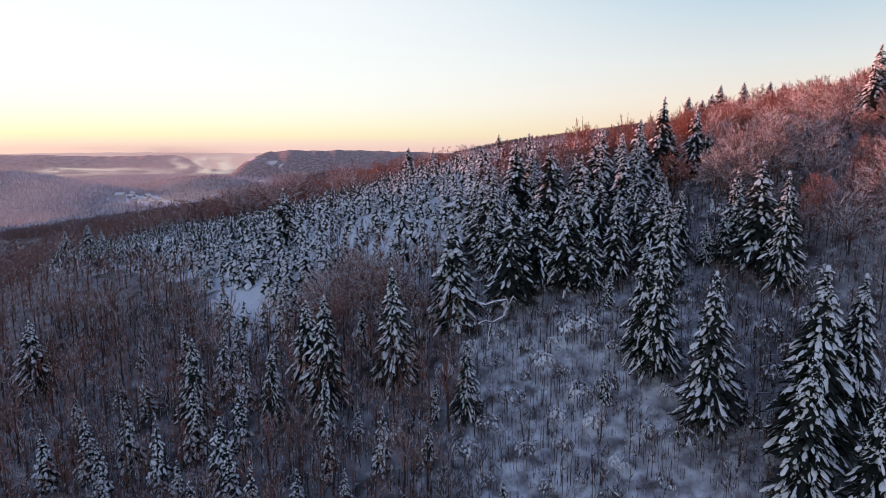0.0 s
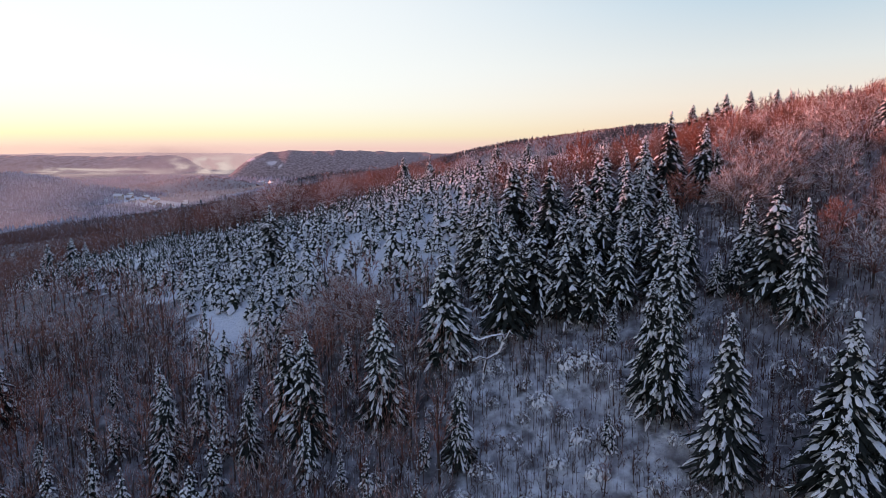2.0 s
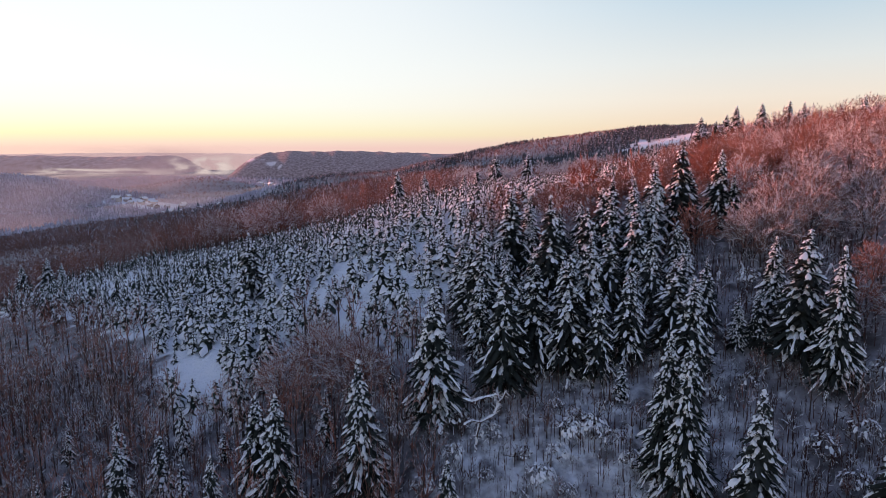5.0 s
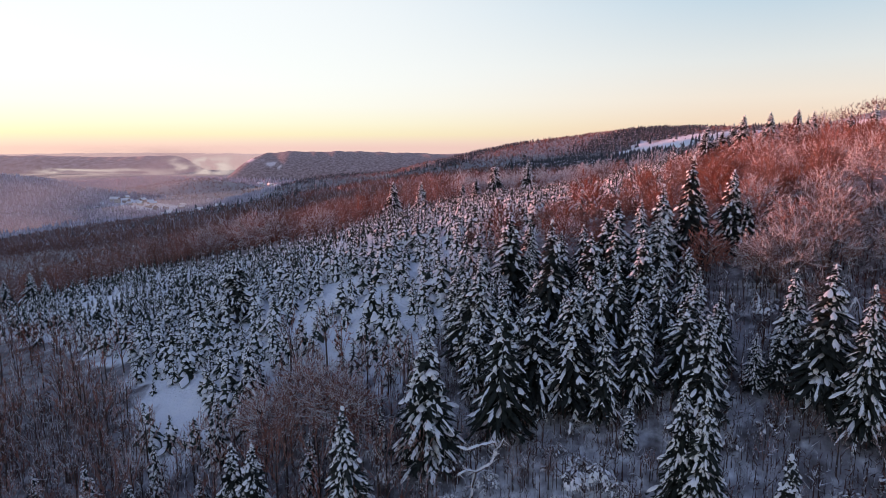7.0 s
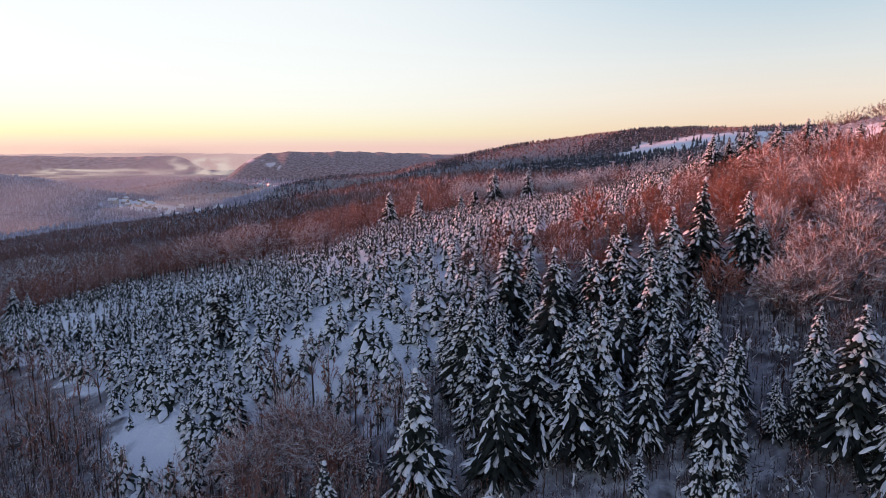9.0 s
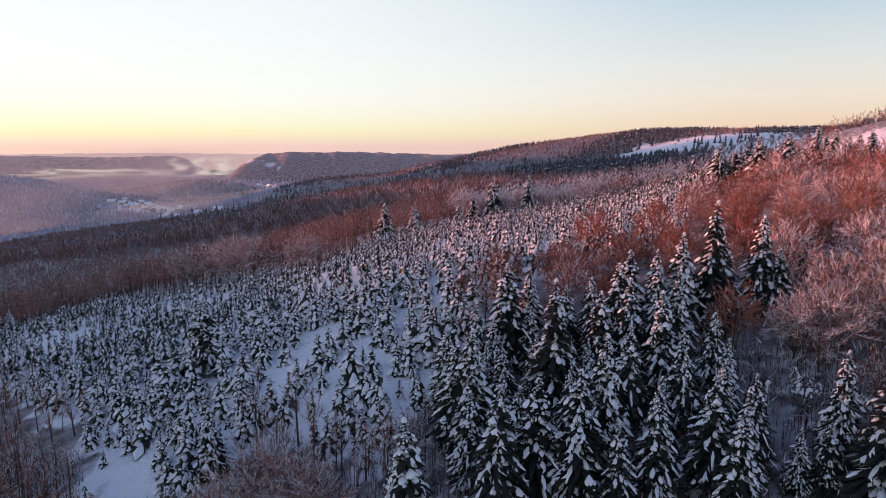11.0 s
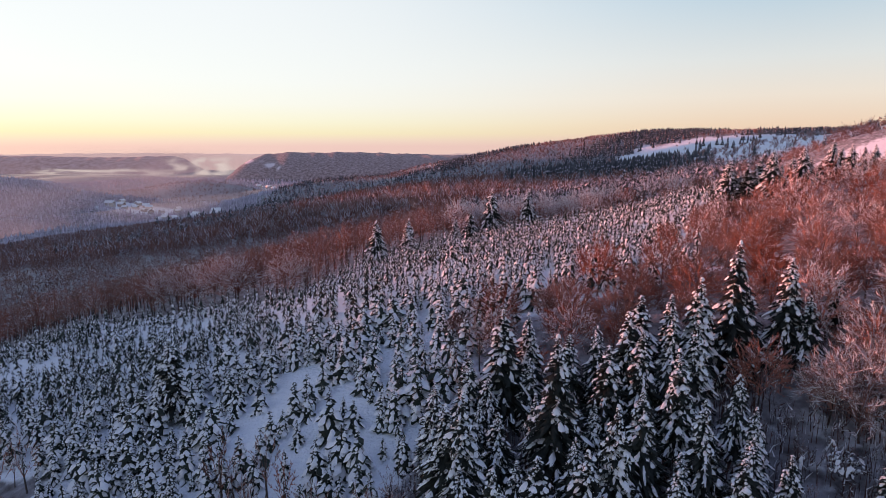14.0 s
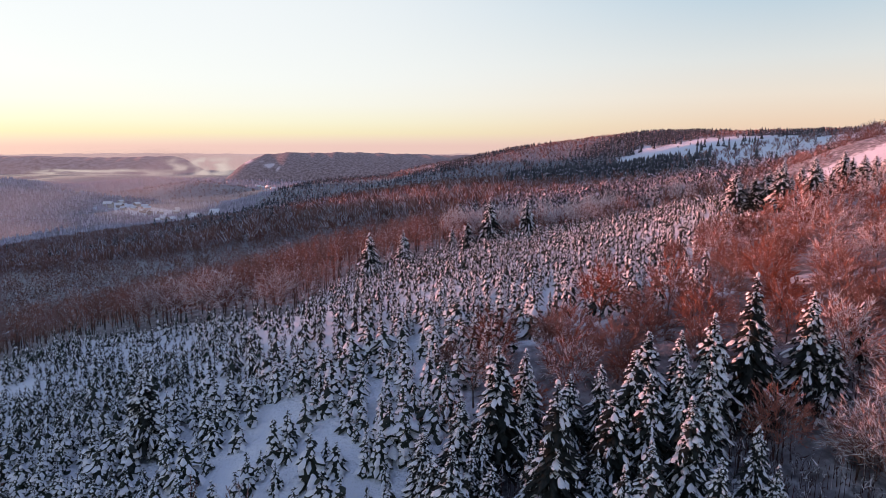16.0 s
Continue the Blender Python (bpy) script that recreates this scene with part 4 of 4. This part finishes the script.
# a wind-twisted tree leaning over at the edge of the clearing
def twisted_geo(seed):
    """Crooked stem with three long drooping limbs, every one edged with snow."""
    rg = np.random.RandomState(seed)
    stem, twigs, snow = Geo(), Geo(), Geo()
    limbs = (((0, 0, -0.3), (0.2, 0.1, 2.2), (0.6, 0, 4.0), (2.4, -0.2, 5.0), (3.1, 0.1, 6.6), (2.5, 0, 8.2)),
             ((0.6, 0, 4.0), (-0.6, -0.4, 4.5), (-1.7, -0.7, 4.2)),
             ((2.8, 0, 7.6), (1.0, -0.3, 7.5), (-0.6, -0.2, 7.0), (-1.4, 0.2, 7.2)),
             ((2.9, 0.1, 6.4), (3.4, -0.8, 7.4), (3.7, -1.0, 8.3)))
    for n, limb in enumerate(limbs):
        limb = [np.array(p, float) for p in limb]
        r = 0.17 if n == 0 else 0.09
        tube(stem, limb, [r * (1 - 0.13 * k) for k in range(len(limb))], 5)
        for a, b in zip(limb[:-1], limb[1:]):
            way = (b - a) / np.linalg.norm(b - a)
            side = np.cross(way, (0, 0, 1.0)) + rg.normal(size=3) * 0.05
            side /= np.linalg.norm(side)
            up = np.cross(side, way)
            for f in np.arange(0.15, 1.0, 0.22):
                mound(snow, a + (b - a) * f + up * r * 0.7, way, side, up, rg.uniform(0.28, 0.55), rg.uniform(0.16, 0.3), rg.uniform(0.12, 0.22), rg, True)
            for k in range(14):
                foot = a + (b - a) * rg.uniform(0, 1)
                tip = foot + np.array((rg.normal() * 0.5, rg.normal() * 0.5, rg.uniform(-0.5, 0.7)))
                sliver(twigs, foot, tip, 0.06, rg)
                if rg.uniform() < 0.6:
                    sliver(snow, foot + (0, 0, 0.05), tip + (0, 0, 0.05), 0.12, rg)
    return stem.arrays(), twigs.arrays(), snow.arrays()


twisted = tree_thing("twisted_tree", twisted_geo(360), ("trunk", "twigs", "snow"), (BARK, TWIGS, SNOW), "crooked bare tree leaning over, its limbs plastered with snow", "bare tree", "")
put(twisted, 8.3, 99.5, 1.0, 0.15)
for o in (*twisted.children_recursive, twisted):
    bpy.data.objects.remove(o)

# woods on the farther hills
rng = np.random.RandomState(20)
def cone_geo(seed, tall, r, tiers, sides):
    g, s, t = Geo(), Geo(), Geo()
    rg = np.random.RandomState(seed)
    for k, (z0, z1, w) in enumerate(((0.05, 0.55, 1.0), (0.35, 0.8, 0.7), (0.62, 1.0, 0.42)) if tiers == 3 else ((0.05, 0.7, 1.0), (0.42, 1.0, 0.6))):
        n = sides
        a = np.arange(n) * 2 * math.pi / n + rg.uniform(0, 6)
        ring = np.stack([np.cos(a) * r * w * rg.uniform(0.8, 1.2, n), np.sin(a) * r * w * rg.uniform(0.8, 1.2, n), tall * z0 + rg.uniform(-0.05, 0.05, n) * tall], -1)
        i = np.arange(n)
        g.add(np.concatenate([ring, [(0, 0, tall * z1)]]), np.stack([i, (i + 1) % n, 0 * i + n], -1))
        for j in range(tiers + 2):
            q = rg.uniform(0, 6.28)
            d, sd = np.array((math.cos(q), math.sin(q), 0)), np.array((-math.sin(q), math.cos(q), 0))
            c = np.array((0, 0, tall * (z0 * 0.4 + z1 * 0.6)))
            s.add([c, c + d * r * w * 0.95 - (0, 0, tall * 0.2) + sd * r * w * 0.3, c + d * r * w * 0.95 - (0, 0, tall * 0.2) - sd * r * w * 0.3], [(0, 2, 1)])
    return g.arrays(), s.arrays()
def brush_geo(seed, tall, r, n, w):
    g, s = Geo(), Geo()
    rg = np.random.RandomState(seed)
    for k in range(n):
        a = np.array((rg.normal() * r * 0.25, rg.normal() * r * 0.25, tall * rg.uniform(0.12, 0.5)))
        q = rg.uniform(0, 6.28)
        b = a + np.array((math.cos(q), math.sin(q), 0)) * r * rg.uniform(0.3, 0.95) + (0, 0, tall * rg.uniform(0.25, 0.5))
        b[2] = min(b[2], tall)
        sliver(g if rg.uniform() < 0.75 else s, a, b, r * w, rg)
    sliver(s, (0, 0, tall * 0.7), (0, 0, 0), 0.3, rg)
    return g.arrays(), s.arrays()


cones = [spruce_geo(200 + i, 15.0, 3.2, 5, 6, 0, 0.6)[1:] for i in range(5)] + [cone_geo(210 + i, 15.0, 4.3, 2, 4) for i in range(5)]
brushes = [dome_geo(220 + i, 11.0, 4.3, 7, 2, 6, 0.1, 0.25, 0.12, False)[1:] for i in range(5)] + [brush_geo(230 + i, 12.0, 5.0, 14, 0.2) for i in range(5)]
conifer, broad, frosted = [], [], []
def scatter(x0, x1, y0, y1, count, size):
    for x, y in zip(rng.uniform(x0, x1, count), rng.uniform(y0, y1, count)):
        if abs(x) > 0.73 * y + 15 or y < 330 and abs(x) < 190 or inside(SNOWFIELD, x, y) and rng.uniform() < (0.93 if y > 1020 else 0.8) or any(((x - a) / c) ** 2 + ((y - b) / d) ** 2 < 1 for a, b, c, d in MEADOWS):
            continue
        w = math.sin(x * 0.013 + 2 * math.sin(y * 0.006)) + math.sin(y * 0.017 - x * 0.009) + (-2.5 if x > 185 and 340 < y < 480 else 2.4 if x > 20 and 390 < y < 560 else 0) + ((-0.1 if x > 0.1 * y else -0.5) if y > 900 else -1.6 if x < 0.1 * y else -0.2) - (1.2 if 900 < y < 1250 and x < 0.1 * y else 2.2 if y < 560 and x < 0.1 * y else 0)
        kind = broad if -1010 < x < -600 and 1850 < y < 2250 else frosted if x < -420 and y > 1150 else conifer if w > rng.normal() * 0.5 else broad
        kind.append((rng.randint(5) + (5 if y > (520 if kind is broad else 780) else 0), x, y, rng.uniform(0.6, 1.2) * size, rng.uniform(0, 6.28)))
scatter(-420, 420, 300, 560, 4200, 0.95)
scatter(-420, 50, 330, 640, 1500, 0.95)
scatter(-700, 800, 560, 1000, 9000, 1.0)
scatter(-1300, 0, 1000, 1900, 11000, 0.66)
scatter(0, 1100, 1000, 1750, 14000, 0.75)
scatter(-2000, 900, 1900, 3000, 11000, 0.9)
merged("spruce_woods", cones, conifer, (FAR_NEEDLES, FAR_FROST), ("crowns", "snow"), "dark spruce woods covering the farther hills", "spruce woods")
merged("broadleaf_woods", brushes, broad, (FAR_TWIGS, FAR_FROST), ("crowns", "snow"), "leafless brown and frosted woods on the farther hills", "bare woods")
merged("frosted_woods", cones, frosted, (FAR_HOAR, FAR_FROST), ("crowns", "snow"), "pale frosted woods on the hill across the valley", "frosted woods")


# villages in the valley
def house_geo(w, d, h, rise):
    wall, roof = Geo(), Geo()
    x, y = w / 2, d / 2
    wall.add([(-x, -y, -1), (x, -y, -1), (x, y, -1), (-x, y, -1), (-x, -y, h), (x, -y, h), (x, y, h), (-x, y, h), (-x, 0, h + rise), (x, 0, h + rise)],
             [(0, 1, 5), (0, 5, 4), (1, 2, 6), (1, 6, 5), (2, 3, 7), (2, 7, 6), (3, 0, 4), (3, 4, 7), (4, 7, 8), (5, 9, 6)])
    e, t = 0.7, 0.5
    for s in (-1, 1):
        lo, hi = h - e * rise / y, h + rise
        a = [(-x - e, s * (y + e), lo), (x + e, s * (y + e), lo), (x + e, 0, hi), (-x - e, 0, hi)]
        b = [(p, q, r + t) for p, q, r in a]
        roof.add(a + b, [(4, 5, 6), (4, 6, 7), (0, 1, 5), (0, 5, 4), (1, 2, 6), (1, 6, 5), (3, 0, 4), (3, 4, 7), (0, 2, 1), (0, 3, 2)])
    return wall.arrays(), roof.arrays()


rng = np.random.RandomState(31)
homes = []
for i in range(3):
    top = new("house")
    tagged(top, "small pale village house with a snow-covered gable roof", "house", "village houses")
    for geo, nm, mt in zip(house_geo(12 + 2 * i, 9 + i, 5 + i, 4), ("wall", "roof"), (WALL_PLASTER, SNOW)):
        part(nm, geo, mt, top)
    homes.append(top)
for cx, cy, rx, ry, n in ((-730, 1620, 85, 50, 16), (-565, 1470, 70, 35, 9), (-530, 2380, 140, 50, 26)):
    for x, y in spread_out(rng, cx - rx, cx + rx, cy - ry, cy + ry, n * 3, 22)[:n]:
        put(homes[rng.randint(3)], x, y, rng.uniform(0.8, 1.3), rng.uniform(-0.5, 0.5) + (1.57 if rng.uniform() < 0.3 else 0))
for ob in homes:
    for o in (*ob.children_recursive, ob):
        bpy.data.objects.remove(o)


# mist lying in the valley
def mist(name, x0, x1, y0, y1, z, swell, mat, label):
    xs, ys = np.linspace(x0, x1, 40), np.linspace(y0, y1, 40)
    gx, gy = np.meshgrid(xs, ys)
    u, v = (gx - x0) / (x1 - x0), (gy - y0) / (y1 - y0)
    gz = z + swell * np.sin(math.pi * u) * np.sin(math.pi * v) * (1 + 0.4 * np.sin(11 * u + 3 * v) * np.sin(7 * v))
    i = (np.arange(39)[:, None] * 40 + np.arange(39)[None]).ravel()
    tris = np.concatenate([np.stack([i, i + 1, i + 41], -1), np.stack([i, i + 41, i + 40], -1)])
    ob = new(name, mesh_of(name, np.stack([gx, gy, gz], -1).reshape(-1, 3), tris, True))
    ob.data.materials.append(mat)
    return tagged(ob, label, "mist", kind="structure")


def fog_wall(name, x0, x1, y, z0, z1, mat, label):
    """Upright sheet of self-lit fog and haze standing in the valley, slightly bowed."""
    xs, zs = np.linspace(x0, x1, 40), np.linspace(z0, z1, 12)
    gx, gz = np.meshgrid(xs, zs)
    gy = y + 60 * np.sin((gx - x0) * 0.011) + 30 * np.sin(gz * 0.07)
    i = (np.arange(11)[:, None] * 40 + np.arange(39)[None]).ravel()
    tris = np.concatenate([np.stack([i, i + 1, i + 41], -1), np.stack([i, i + 41, i + 40], -1)])
    ob = new(name, mesh_of(name, np.stack([gx, gy, gz], -1).reshape(-1, 3), tris, True))
    ob.data.materials.append(mat)
    return tagged(ob, label, "mist", kind="structure")


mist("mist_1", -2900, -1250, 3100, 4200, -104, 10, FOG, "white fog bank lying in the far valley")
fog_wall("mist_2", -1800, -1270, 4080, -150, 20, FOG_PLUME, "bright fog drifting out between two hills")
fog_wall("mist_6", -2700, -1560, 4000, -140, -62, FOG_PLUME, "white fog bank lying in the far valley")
mist("mist_3", -1500, -300, 1380, 2700, -80, 5, HAZE, "thin glowing haze sheet over the valley")
# Upright glowing sheets added for the haze of distance over the left valley.
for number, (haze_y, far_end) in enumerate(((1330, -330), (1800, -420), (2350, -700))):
    fog_wall("mist_%d" % (number + 4), -2500, far_end, haze_y, -190, 75, HAZE_BANK, "thin glowing haze sheet over the valley")
